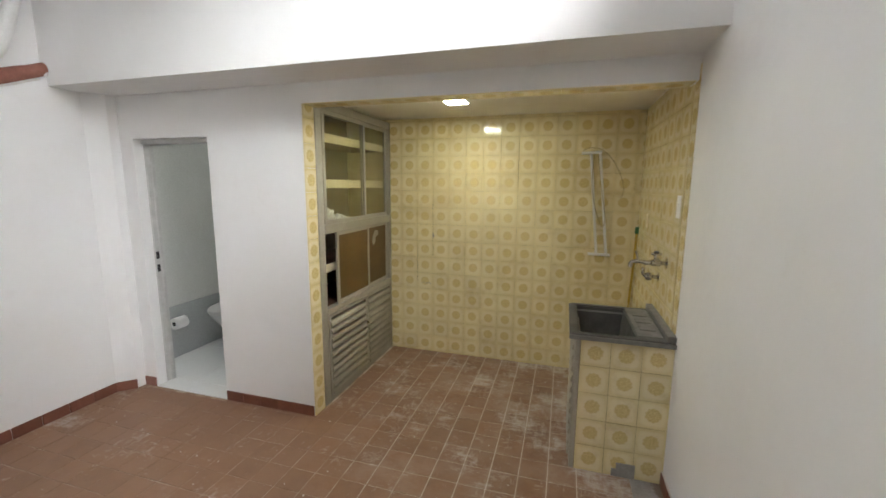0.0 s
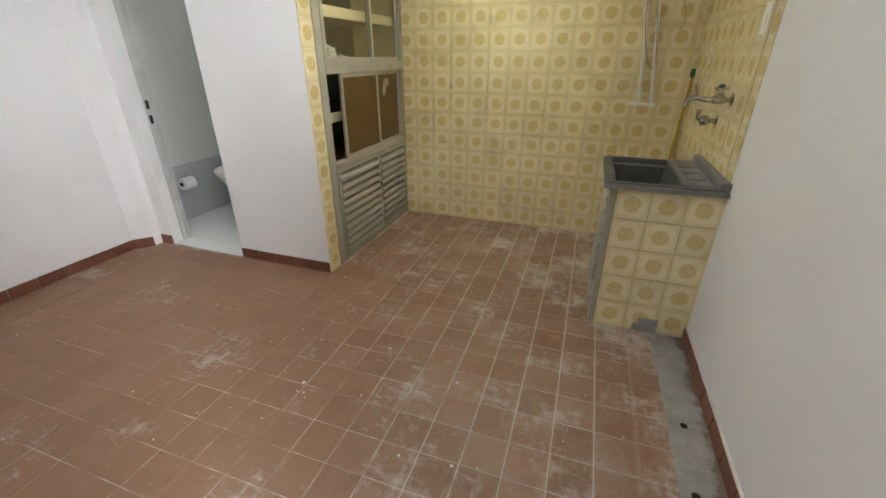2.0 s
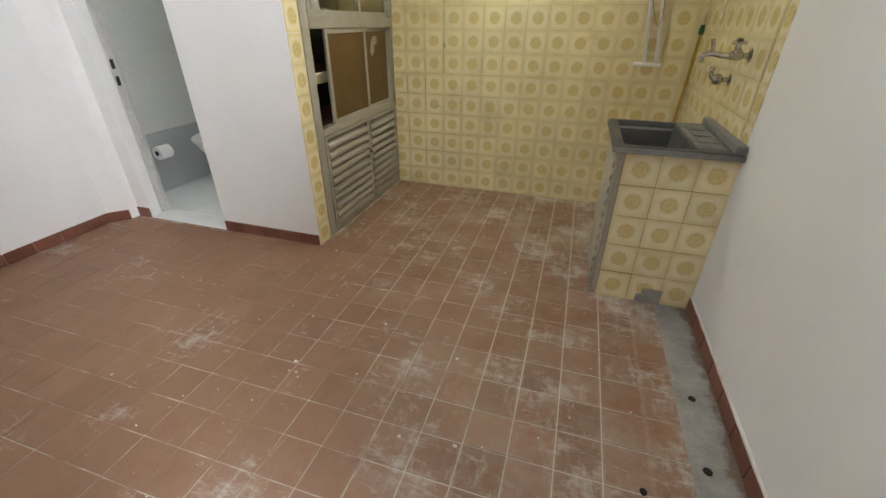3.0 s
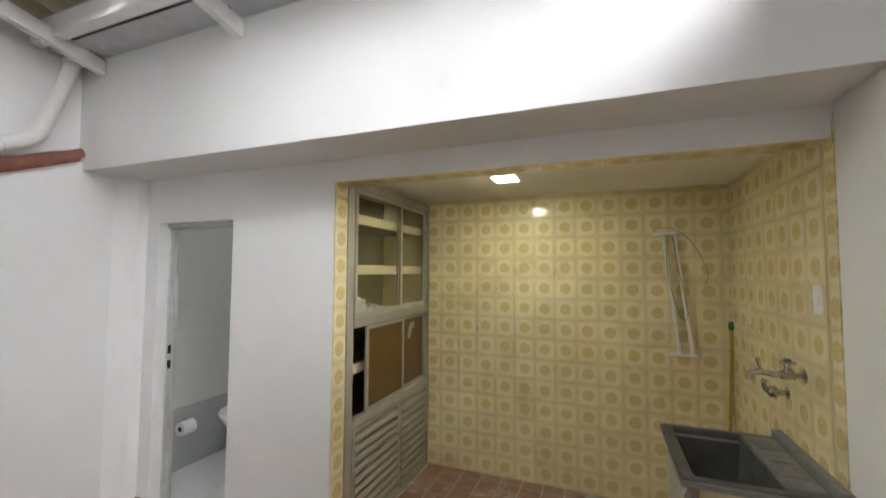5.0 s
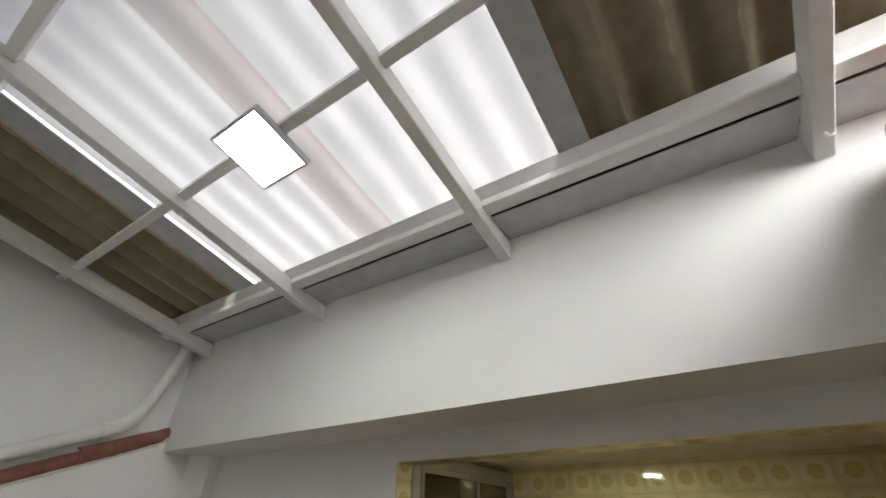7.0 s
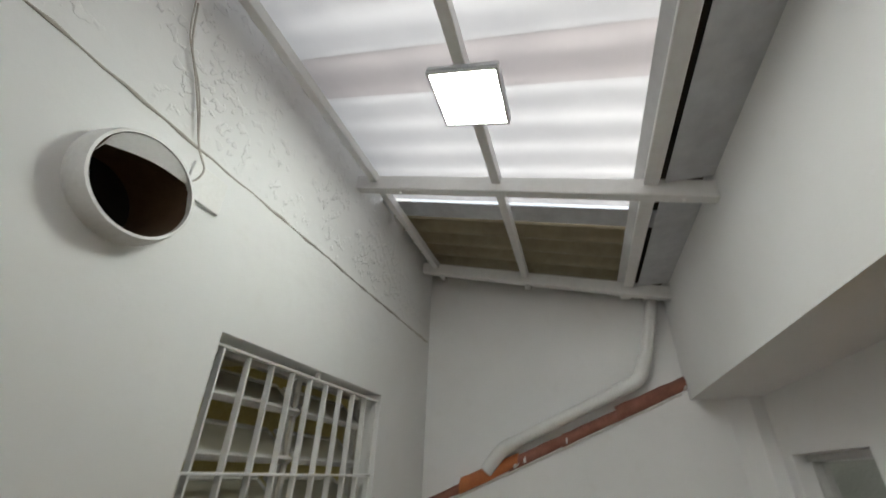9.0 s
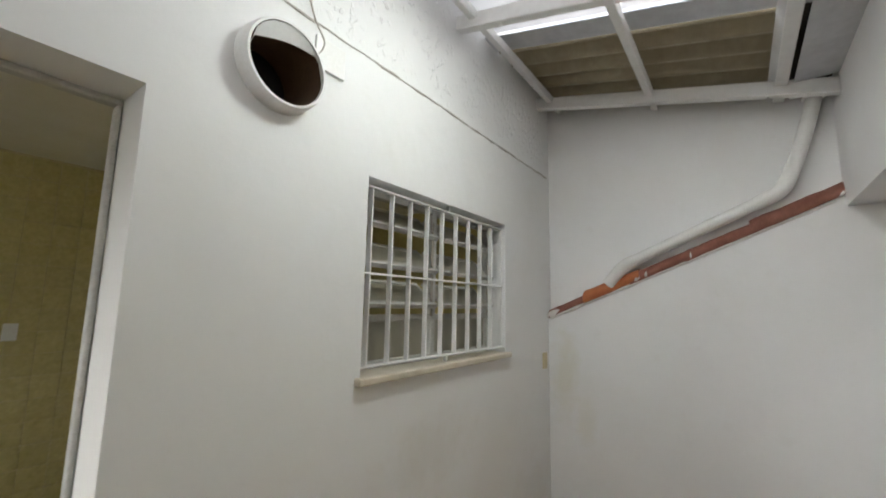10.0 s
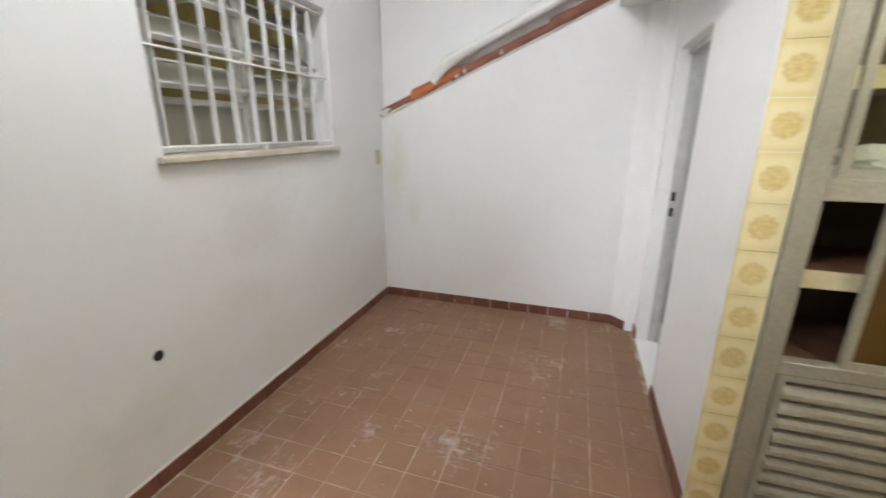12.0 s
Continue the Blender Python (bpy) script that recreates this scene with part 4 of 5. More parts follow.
# ---- right wall: eave of the neighbouring roof ----
eave = group_of("tile_eave", (XR, 1.2, 2.6), "row of dark red roof tile ends poking over the wall", "roof tiles")
EAVE_ROW = [(0.090 - 0.075 * i / 5, -0.030 + 0.014 * (2 * i / 5 - 1) ** 2) for i in range(6)]
EAVE_ROW += [(-0.040 + 0.054 * math.cos(radians(a)), -0.016 + 0.066 * math.sin(radians(a))) for a in range(18, 181, 18)]
EAVE_ROW += [(-0.097, -0.034)]
random.seed(14)
for k in range(10):
    y, tip, tilt_k = 1.755 - 0.168 * k, 0.500 + random.uniform(-0.014, 0.014), random.uniform(-0.006, 0.006)
    bm = bmesh.new()
    rows = []
    for x, lift, grow in ((tip, 0.0, 1.0), (tip + 0.012, 0.002, 1.05), (1.05, 0.10, 0.92)):
        for off in (0.0, 0.020):
            rows.append([bm.verts.new((x, y + p * grow, 2.650 + lift + q * grow + (off if i < 6 else off * 0.9) + tilt_k * p * 9)) for i, (p, q) in enumerate(EAVE_ROW)])
    n = len(EAVE_ROW) - 1
    for p, q in ((0, 2), (2, 4), (1, 3), (3, 5), (0, 1), (4, 5)):
        for i in range(n):
            bm.faces.new((rows[p][i], rows[p][i + 1], rows[q][i + 1], rows[q][i]))
    for i in (0, n):
        for p, q in ((0, 2), (2, 4)):
            bm.faces.new((rows[p][i], rows[p + 1][i], rows[q + 1][i], rows[q][i]))
    part("roof_tile", bm, M_EAVE, eave, smooth=True)
bm = boxes((0.575, XR + 0.2, 0.2, 1.848, 2.576, 2.632), bevel=0.008)
part("eave_bed", bm, M_MORTAR, eave, "white mortar bed under the tiles")

# ---- lamps ----
lamp = group_of("panel_lamp", (-1.295, 0.95, 2.97), "square LED panel lamp, lit, under the roof purlin", "lamp")
m = Matrix.Translation((-1.295, 0.95, 2.988)) @ tilt
bm = bmesh.new()
box(bm, -0.133, 0.133, -0.133, 0.133, -0.012, 0.012, m)
bmesh.ops.bevel(bm, geom=bm.edges[:], offset=0.004, segments=2, affect="EDGES")
part("housing", bm, M_ZINC, lamp, smooth=True)
for dims in ((-0.133, -0.1215, -0.133, 0.133), (0.1215, 0.133, -0.133, 0.133), (-0.1215, 0.1215, -0.133, -0.1215), (-0.1215, 0.1215, 0.1215, 0.133)):
    bm = bmesh.new()
    box(bm, *dims, -0.0215, -0.0125, m)
    bmesh.ops.bevel(bm, geom=bm.edges[:], offset=0.0015, segments=1, affect="EDGES")
    part("rim", bm, M_ZINC_L, lamp, "pale metal rim")
part("lead_wire", tube(smooth_path([(-1.43, 0.99, 3.0), (-1.455, 1.0, 3.02), (-1.465, 1.02, 3.0), (-1.45, 1.03, 2.985), (-1.435, 1.03, 3.0)], 5), 0.0035, 6), M_BLACK, lamp, "short dark lead wire")
bm = bmesh.new()
box(bm, -0.119, 0.119, -0.119, 0.119, -0.018, -0.0125, m)
part("diffuser", bm, M_LED, lamp)
part("bracket", boxes((-1.32, -1.27, 0.935, 0.965, 2.998, 3.012)), M_STEEL_W, lamp)
spot = group_of("ceiling_lamp", (-0.72, 2.78, ZC), "small square LED lamp, lit, on the niche ceiling", "lamp")
part("housing", boxes((-0.80, -0.64, 2.70, 2.86, ZC - 0.018, ZC), bevel=0.004), M_PLASTIC, spot)
part("diffuser", boxes((-0.788, -0.652, 2.712, 2.848, ZC - 0.022, ZC - 0.0185)), M_LED_N, spot)

# ---- bathroom ----
BWX = -3.29
bm = boxes((BWX - 0.1, BWX, YD + 0.14, YB + 0.1, 0.485, 2.45), (-2.12, -2.03, YD + 0.14, YB, 0, 2.45), (BWX, -2.12, YB, YB + 0.011, 0, 2.45))
thing("wall_bathroom", bm, M_BATH, "pale grey tiled bathroom wall", "wall", "structure")
bm = boxes((BWX - 0.1, BWX, YD + 0.14, YB + 0.1, 0, 0.482))
thing("wall_bathroom_lower", bm, M_BATH_D, "grey tiled lower bathroom wall", "wall", "structure")
bm = boxes((BWX - 0.1, -2.03, YD + 0.14, YB + 0.1, 2.45, 2.5))
thing("ceiling_bathroom", bm, M_BATH, "pale bathroom ceiling", "ceiling", "structure")
bath_floor = group_of("floor_bathroom", (-2.6, 2.8, 0), "white porcelain tiled bathroom floor", "floor", "structure")
bm = boxes((BWX, BX0, YD + 0.14, YB, -0.2, -0.001), (BX0, BX1, YD - 0.005, YB, -0.2, -0.001), (BX1, -2.12, YD + 0.14, YB, -0.2, -0.001))
part("bed", bm, M_CEMENT, bath_floor)
for x0, x1, y0, y1 in ((BX0 + 0.002, BX1 - 0.002, YD - 0.005, YD + 0.139), (BWX, -2.75, 2.332, 2.93), (-2.747, -2.122, 2.332, 2.93), (BWX, -2.75, 2.933, YB), (-2.747, -2.122, 2.933, YB)):
    part("floor_slab", boxes((x0, x1, y0, y1, -0.001, 0.008), bevel=0.0015), M_BATH_F, bath_floor)
dframe = group_of("bathroom_door_frame", (BX0, 2.28, 0), "aluminium frame with strike plate in the bathroom doorway", "door frame")
for dims in ((BX0, BX0 + 0.014, 2.262, 2.325, 0.01, BZ - 0.03), (BX1 - 0.02, BX1, 2.25, 2.325, 0.01, BZ - 0.03), (BX0, BX1, 2.245, 2.325, BZ - 0.03, BZ)):
    part("jamb", boxes(dims, bevel=0.004), M_ALU_L, dframe)
part("stop", boxes((BX0 + 0.014, BX0 + 0.022, 2.298, 2.325, 0.01, BZ - 0.03), bevel=0.002), M_ALU_L, dframe)
for z in (0.93, 1.03):
    part("strike_plate", boxes((BX0 + 0.014, BX0 + 0.017, 2.268, 2.292, z - 0.028, z + 0.028), bevel=0.001), M_BLACK, dframe, "dark latch slot")
toilet = group_of("toilet", (-2.93, 3.1, 0), "white ceramic toilet with closed lid", "toilet")


def oval_loft(rows, cx, sides=24):
    """Stacked egg-shaped rings: (half width, front y, back y, z)."""
    bm = bmesh.new()
    rings = []
    for w, f, bk, z in rows:
        cy, ly = (f + bk) / 2, (bk - f) / 2
        rings.append([bm.verts.new((cx + w * math.cos(a) * (1 - 0.12 * math.sin(a) * -1), cy + ly * math.sin(a), z)) for a in [k * math.tau / sides for k in range(sides)]])
    for q, s in zip(rings, rings[1:]):
        for k in range(sides):
            bm.faces.new((q[k], q[(k + 1) % sides], s[(k + 1) % sides], s[k]))
    bm.faces.new(rings[0][::-1])
    bm.faces.new(rings[-1])
    return bm


part("bowl", oval_loft(((0.11, 2.93, 3.30, 0.008), (0.10, 2.95, 3.30, 0.10), (0.12, 2.90, 3.30, 0.22), (0.175, 2.80, 3.32, 0.34), (0.182, 2.77, 3.32, 0.385), (0.178, 2.775, 3.32, 0.395)), -2.985), M_CERAMIC, toilet, smooth=True)
part("lid", oval_loft(((0.180, 2.765, 3.27, 0.397), (0.186, 2.76, 3.27, 0.41), (0.184, 2.763, 3.27, 0.425), (0.165, 2.80, 3.25, 0.432)), -2.985), M_PLASTIC, toilet, smooth=True)
part("tank", boxes((-3.17, -2.80, 3.31, 3.485, 0.38, 0.76), bevel=0.02, segments=3), M_CERAMIC, toilet, smooth=True)
holder = group_of("toilet_paper", (BWX, 2.62, 0.45), "white toilet paper roll on a wall holder", "toilet paper")
part("roll", tube([(BWX + 0.07, 2.585, 0.345), (BWX + 0.07, 2.69, 0.345)], 0.052, 20), M_PAPER, holder, smooth=True)
part("core", tube([(BWX + 0.07, 2.582, 0.345), (BWX + 0.07, 2.693, 0.345)], 0.019, 12), M_BLACK, holder)
part("arm", tube([(BWX, 2.71, 0.345), (BWX + 0.07, 2.71, 0.345), (BWX + 0.07, 2.575, 0.345)], 0.006, 8), M_CHROME, holder)
# Unseen ceiling lamp, added to light what shows of the bathroom.
blamp = group_of("bathroom_fill_lamp", (-2.4, 2.9, 2.45), "unseen round white ceiling lamp added to light the bathroom", "lamp")
part("diffuser", lathe(((0.13, -0.03), (0.14, 0.0)), 24, Matrix.Translation((-2.35, 2.9, 2.449))), M_FILL_B, blamp)

# ---- cupboard in the niche ----
cup = group_of("cupboard", (XC - 0.2, 2.9, 0), "built-in aluminium cupboard with glass doors above and louvred doors below", "cupboard")
CY0, CY1, CT = 2.30, YB - 0.005, 2.13
X1 = XC
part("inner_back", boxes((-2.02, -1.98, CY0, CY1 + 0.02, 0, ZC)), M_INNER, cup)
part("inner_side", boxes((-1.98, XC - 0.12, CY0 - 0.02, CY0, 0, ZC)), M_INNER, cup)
for dims in ((X1 - 0.05, X1, CY0 + 0.012, CY0 + 0.082, 0, CT), (X1 - 0.05, X1, CY1 - 0.03, CY1, 0, CT), (X1 - 0.05, X1 + 0.001, CY0 + 0.082, CY1 - 0.03, CT - 0.06, CT),
             (X1 - 0.05, X1 + 0.002, CY0 + 0.082, CY1 - 0.03, 1.235, 1.30), (X1 - 0.05, X1 + 0.002, CY0 + 0.082, CY1 - 0.03, 0.655, 0.70), (X1 - 0.05, X1, CY0 + 0.082, CY1 - 0.03, 0, 0.03)):
    part("frame_bar", boxes(dims, bevel=0.003), M_ALU, cup)
for z in (0.97, 1.58, 1.90):
    board = part("shelf", boxes((-1.98, X1 - 0.079, CY0, CY1, z - 0.028, z + 0.028)), M_BOARD, cup, "thick brown shelf with a cream edge")
    part("shelf_edge", boxes((X1 - 0.079, X1 - 0.071, CY0, CY1, z - 0.031, z + 0.031), bevel=0.002), M_SHELF, board, "cream painted edge")
part("shelf", boxes((-1.98, X1 - 0.06, CY0, CY1, 1.24, 1.27)), M_SHELF, cup)
part("shelf", boxes((-1.98, X1 - 0.06, CY0, CY1, 0.66, 0.69)), M_BOARD, cup)


def framed_door(name, y0, y1, z0, z1, x, fill, w=0.028, label=""):
    """A sliding door: its frame, with the pane under it."""
    bm = boxes((x - 0.016, x, y0, y0 + w, z0, z1), (x - 0.016, x, y1 - w, y1, z0, z1), (x - 0.016, x, y0 + w, y1 - w, z0, z0 + w), (x - 0.016, x, y0 + w, y1 - w, z1 - w, z1))
    d = part(name, bm, M_ALU, cup, label)
    pane = part("pane", boxes((x - 0.010, x - 0.006, y0 + w, y1 - w, z0 + w, z1 - w)), fill, d)
    pane.visible_shadow = fill is not M_GLASS
    return d


yA, yE = CY0 + 0.085, CY1 - 0.032
framed_door("glass_door", yA + 0.012, 3.01, 1.30, CT - 0.06, X1 - 0.006, M_GLASS)
framed_door("glass_door", 2.98, yE, 1.30, CT - 0.06, X1 - 0.026, M_GLASS)
framed_door("panel_door", 2.54, 3.05, 0.70, 1.235, X1 - 0.006, M_BROWN, 0.026, "aluminium framed brown panel, slid aside")
framed_door("panel_door", 3.00, yE, 0.70, 1.235, X1 - 0.026, M_BROWN, 0.026, "aluminium framed brown panel")


def louvred_door(parent, y0, y1, z0, z1, x, face, name="louvred_door", pitch=0.054):
    """A door of sloping slats in a frame; face: +1 looks along +x, -1 along -x."""
    w = 0.022
    xa, xb = (x - 0.02, x) if face > 0 else (x, x + 0.02)
    bm = boxes((xa, xb, y0, y0 + w, z0, z1), (xa, xb, y1 - w, y1, z0, z1), (xa, xb, y0 + w, y1 - w, z0, z0 + w), (xa, xb, y0 + w, y1 - w, z1 - w, z1))
    d = part(name, bm, M_ALU, parent)
    n = int((z1 - z0 - 2 * w) / pitch)
    step = (z1 - z0 - 2 * w) / n
    out = ((0.004, 0.004), (0.024, -0.008), (0.029, 0.000), (0.028, step * 0.26), (0.019, step * 0.50), (0.002, step * 0.66), (-0.018, step * 0.74))
    for k in range(n):
        zb = z0 + w + k * step
        bm = bmesh.new()
        ends = []
        for y in (y0 + w + 0.0005, y1 - w - 0.0005):
            ends.append([bm.verts.new((x - face * 0.019 + face * a, y, zb + b)) for a, b in out])
        for i in range(len(out)):
            n2 = (i + 1) % len(out)
            bm.faces.new((ends[0][i], ends[0][n2], ends[1][n2], ends[1][i]))
        bm.faces.new(ends[0])
        bm.faces.new(ends[1][::-1])
        part("slat", bm, M_ALU, d)
    return d


d = louvred_door(cup, yA, 2.965, 0.032, 0.653, X1 + 0.004, 1)
part("knob", lathe(((0.012, 0), (0.014, 0.006), (0.010, 0.012)), 12, Matrix.Translation((X1 + 0.004, 2.955, 0.42)) @ Matrix.Rotation(radians(90), 4, "Y")), M_CHROME, d)
louvred_door(cup, 2.968, yE, 0.032, 0.653, X1 + 0.004, 1)


def crumpled(at, size, seed):
    bm = bmesh.new()
    bmesh.ops.create_icosphere(bm, subdivisions=4, radius=1)
    for v in bm.verts:
        k = 1 + 0.45 * noise.noise(v.co * 1.6 + Vector((seed, 0, 0))) + 0.22 * noise.noise(v.co * 4.5 + Vector((0, seed, 0)))
        v.co = Vector(at) + Vector((v.co.x * size[0], v.co.y * size[1], max(0.0, (v.co.z + 0.6) / 1.6) * size[2])) * k
        v.co.z = max(v.co.z, at[2])
    return bm


thing("plastic_bag", crumpled((-1.70, 2.60, 1.271), (0.09, 0.13, 0.11), 3), M_BAG, "crumpled pale plastic bag on the cupboard shelf", "bag", smooth=True)
thing("plastic_bag", crumpled((-1.72, 2.86, 1.271), (0.07, 0.09, 0.06), 7), M_BAG, "small crumpled plastic bag on the cupboard shelf", "bag", smooth=True)
bm = extrude_x([(3.18 + dy, 1.05 + dz) for dy, dz in ((0, 0), (0.04, 0.03), (0.045, 0.07), (0.095, 0.085), (0.09, 0.125), (0.03, 0.13), (-0.01, 0.09), (-0.025, 0.03))], X1 - 0.0335, X1 - 0.0308)
thing("torn_sticker", bm, M_ALU, "remains of a torn white sticker on the brown panel", "sticker")

# ---- wash tub ----
tub = group_of("wash_tub", (0.38, 2.44, 0), "concrete laundry tub on a tiled base with louvred door", "laundry sink")
TX0, TX1, TY0, TY1, TZ = 0.095, XR - 0.008, 2.135, 2.755, 0.80
part("base_front", boxes((0.155, XR - 0.009, 2.170, 2.22, 0, 0.7735)), M_GROUT_B, tub)
part("base_back", boxes((0.13, XR - 0.009, 2.70, 2.735, 0, 0.7735)), M_CEMENT, tub)
part("corner_post", boxes((0.128, 0.155, 2.166, 2.205, 0, 0.7735), bevel=0.003), M_ALU, tub)
louvred_door(tub, 2.206, 2.70, 0.02, 0.765, 0.125, -1, pitch=0.06)
# slab with a sunken basin and a washboard
bx0, bx1, by0, by1 = TX0 + 0.05, 0.43, TY0 + 0.05, TY1 - 0.05
bm = bmesh.new()
outer = [(TX0, TY0), (TX1, TY0), (TX1, TY1), (TX0, TY1)]
inner = [(bx0, by0), (bx1, by0), (bx1, by1), (bx0, by1)]
low = [(bx0 + 0.035, by0 + 0.035), (bx1 - 0.03, by0 + 0.035), (bx1 - 0.03, by1 - 0.035), (bx0 + 0.035, by1 - 0.035)]
ring = lambda pts, z: [bm.verts.new((x, y, z)) for x, y in pts]
a, b, c, d = ring(outer, TZ - 0.027), ring(outer, TZ), ring(inner, TZ), ring(low, TZ - 0.27)
for p, q in ((a, b), (b, c), (c, d)):
    for i in range(4):
        bm.faces.new((p[i], p[(i + 1) % 4], q[(i + 1) % 4], q[i]))
bm.faces.new(d)
bmesh.ops.bevel(bm, geom=[e for e in bm.edges if min(v.co.z for v in e.verts) > TZ - 0.01 or max(v.co.z for v in e.verts) < TZ - 0.2], offset=0.008, segments=2, affect="EDGES")
part("basin", bm, M_CONC, tub, "dark worn concrete basin", smooth=True)
part("rim", boxes((TX0 - 0.002, TX1, TY0 - 0.004, TY0 + 0.004, TZ - 0.029, TZ - 0.004), bevel=0.003), M_CONC_L, tub)
part("splashback", boxes((XR - 0.05, XR - 0.008, TY0 + 0.005, TY1, TZ - 0.001, TZ + 0.035), bevel=0.006, segments=2), M_CONC_L, tub)
board = part("washboard", boxes((bx1 + 0.005, XR - 0.055, by0 + 0.01, by1, TZ - 0.004, TZ + 0.004), bevel=0.002), M_CONC_L, tub, "grey washboard ledge")
for k in range(3):
    y = by0 + 0.10 + 0.13 * k
    part("soap_dip", boxes((bx1 + 0.03, XR - 0.075, y, y + 0.085, TZ + 0.003, TZ + 0.010), bevel=0.003), M_CONC_L, board)
part("drain", lathe(((0.022, 0), (0.020, 0.004)), 14, Matrix.Translation((0.30, 2.46, TZ - 0.27))), M_CHROME, tub)
bm = boxes((0.375, 0.47, 2.158, 2.166, 0.002, 0.082), (0.352, 0.375, 2.159, 2.166, 0.002, 0.045))
part("cement_patch", bm, M_CEMENT, tub, "grey cement patch over a broken tile corner")

tap = group_of("wall_tap", (XR, 2.48, 1.147), "tarnished chrome wall tap with lever above the tub", "tap")
TY, TZZ = 2.48, 1.147
part("flange", lathe(((0.030, 0), (0.028, 0.006), (0.014, 0.014)), 18, Matrix.Translation((XR - 0.006, TY, TZZ)) @ Matrix.Rotation(radians(-90), 4, "Y")), M_CHROME, tap, smooth=True)
part("body", tube([(XR - 0.012, TY, TZZ), (XR - 0.04, TY, TZZ), (XR - 0.045, TY, TZZ), (XR - 0.09, TY, TZZ), (XR - 0.095, TY, TZZ), (XR - 0.13, TY, TZZ)], [0.012, 0.012, 0.019, 0.019, 0.013, 0.013], 14), M_CHROME, tap, smooth=True)
part("spout", tube(smooth_path([(XR - 0.12, TY, TZZ), (XR - 0.165, TY, TZZ + 0.006), (XR - 0.195, TY, TZZ - 0.004), (XR - 0.20, TY, TZZ - 0.03)], 5), [0.012] * 11 + [0.013] * 5, 12), M_CHROME, tap, smooth=True)
part("stem", tube([(XR - 0.068, TY, TZZ + 0.015), (XR - 0.068, TY, TZZ + 0.05)], 0.012, 12), M_CHROME, tap, smooth=True)
part("handle", tube([(XR - 0.095, TY, TZZ + 0.052), (XR - 0.068, TY, TZZ + 0.050), (XR - 0.040, TY, TZZ + 0.052)], [0.007, 0.010, 0.007], 10), M_CHROME, tap, smooth=True)
part("lever", tube([(XR - 0.155, TY, TZZ + 0.008), (XR - 0.165, TY, TZZ + 0.03), (XR - 0.172, TY, TZZ + 0.065)], [0.008, 0.007, 0.010], 10), M_CHROME, tap, smooth=True)
valve = group_of("stop_valve", (XR, 2.66, 1.02), "small round chrome stop valve on the tiles", "valve")
m = Matrix.Translation((XR - 0.006, 2.66, 1.03)) @ Matrix.Rotation(radians(-90), 4, "Y")
part("flange", lathe(((0.030, 0), (0.028, 0.005), (0.013, 0.012)), 18, m), M_CHROME, valve, smooth=True)
part("knob", lathe(((0.012, 0.010), (0.012, 0.035), (0.024, 0.045), (0.026, 0.065), (0.018, 0.08)), 14, m), M_CHROME, valve, smooth=True)

part("knob", lathe(((0.012, 0), (0.017, 0.004), (0.018, 0.024), (0.013, 0.030)), 14, Matrix.Translation((XR - 0.050, TY, TZZ + 0.012)) @ Matrix.Rotation(radians(-90), 4, "Y")), M_CHROME, tap, smooth=True)
part("cap", lathe(((0.008, 0), (0.014, 0.003), (0.014, 0.009), (0.008, 0.013)), 12, Matrix.Translation((XR - 0.068, TY, TZZ + 0.056))), M_CONC, tap, "dark handle cap", smooth=True)
part("elbow", tube(smooth_path([(XR - 0.055, 2.66, 1.03), (XR - 0.085, 2.66, 1.034), (XR - 0.098, 2.66, 1.055), (XR - 0.096, 2.66, 1.085)], 4), 0.011, 10), M_CHROME, valve, smooth=True)
hose = group_of("garden_hose", (XR - 0.03, YB - 0.03, 0.0), "yellow hose hanging in the corner with a green fitting", "hose")
part("hose_line", tube(smooth_path([(0.592, 3.462, 1.22), (0.588, 3.465, 1.0), (0.575, 3.462, 0.7), (0.56, 3.45, 0.35), (0.55, 3.42, 0.06), (0.50, 3.36, 0.012), (0.40, 3.30, 0.012)], 6), 0.010, 10), M_HOSE, hose, smooth=True)
part("fitting", tube([(0.592, 3.462, 1.205), (0.593, 3.462, 1.225), (0.593, 3.462, 1.26)], [0.014, 0.018, 0.014], 12), M_GREEN, hose, "green hose fitting", smooth=True)

rack = group_of("clothes_rack", (0.25, YB, 1.4), "folded white wire clothes rack hung on the tiles", "clothes rack")
ry = YB - 0.03
for a, b, r in (((0.145, ry, 1.835), (0.295, ry, 1.842), 0.012), ((0.235, ry, 1.028), (0.405, ry, 1.024), 0.012), ((0.215, ry, 1.835), (0.300, ry, 1.03), 0.0105), ((0.283, ry, 1.838), (0.375, ry, 1.03), 0.0105)):
    part("rod", tube([a, b], r, 10), M_PLASTIC, rack, smooth=True)
for x, z in ((0.155, 1.835), (0.285, 1.842), (0.245, 1.028), (0.395, 1.024)):
    part("bracket", boxes((x - 0.008, x + 0.008, ry, YB + 0.002, z - 0.008, z + 0.008), bevel=0.002), M_PLASTIC, rack)
part("cord", tube(smooth_path([(0.15, ry - 0.012, 1.85), (0.20, ry - 0.015, 1.875), (0.29, ry - 0.014, 1.86), (0.38, ry, 1.78), (0.45, ry + 0.01, 1.65), (0.475, ry + 0.015, 1.55), (0.46, ry + 0.015, 1.49)], 6), 0.0025, 6), M_WIRE_Y, rack, "thin yellow cord")
part("cord", tube(smooth_path([(0.24, ry - 0.012, 1.83), (0.235, ry - 0.014, 1.6), (0.27, ry - 0.014, 1.40), (0.33, ry - 0.013, 1.25), (0.345, ry - 0.014, 1.35), (0.30, ry - 0.014, 1.6), (0.27, ry - 0.012, 1.82)], 6), 0.0025, 6), M_WIRE_Y, rack, "thin yellow cord")
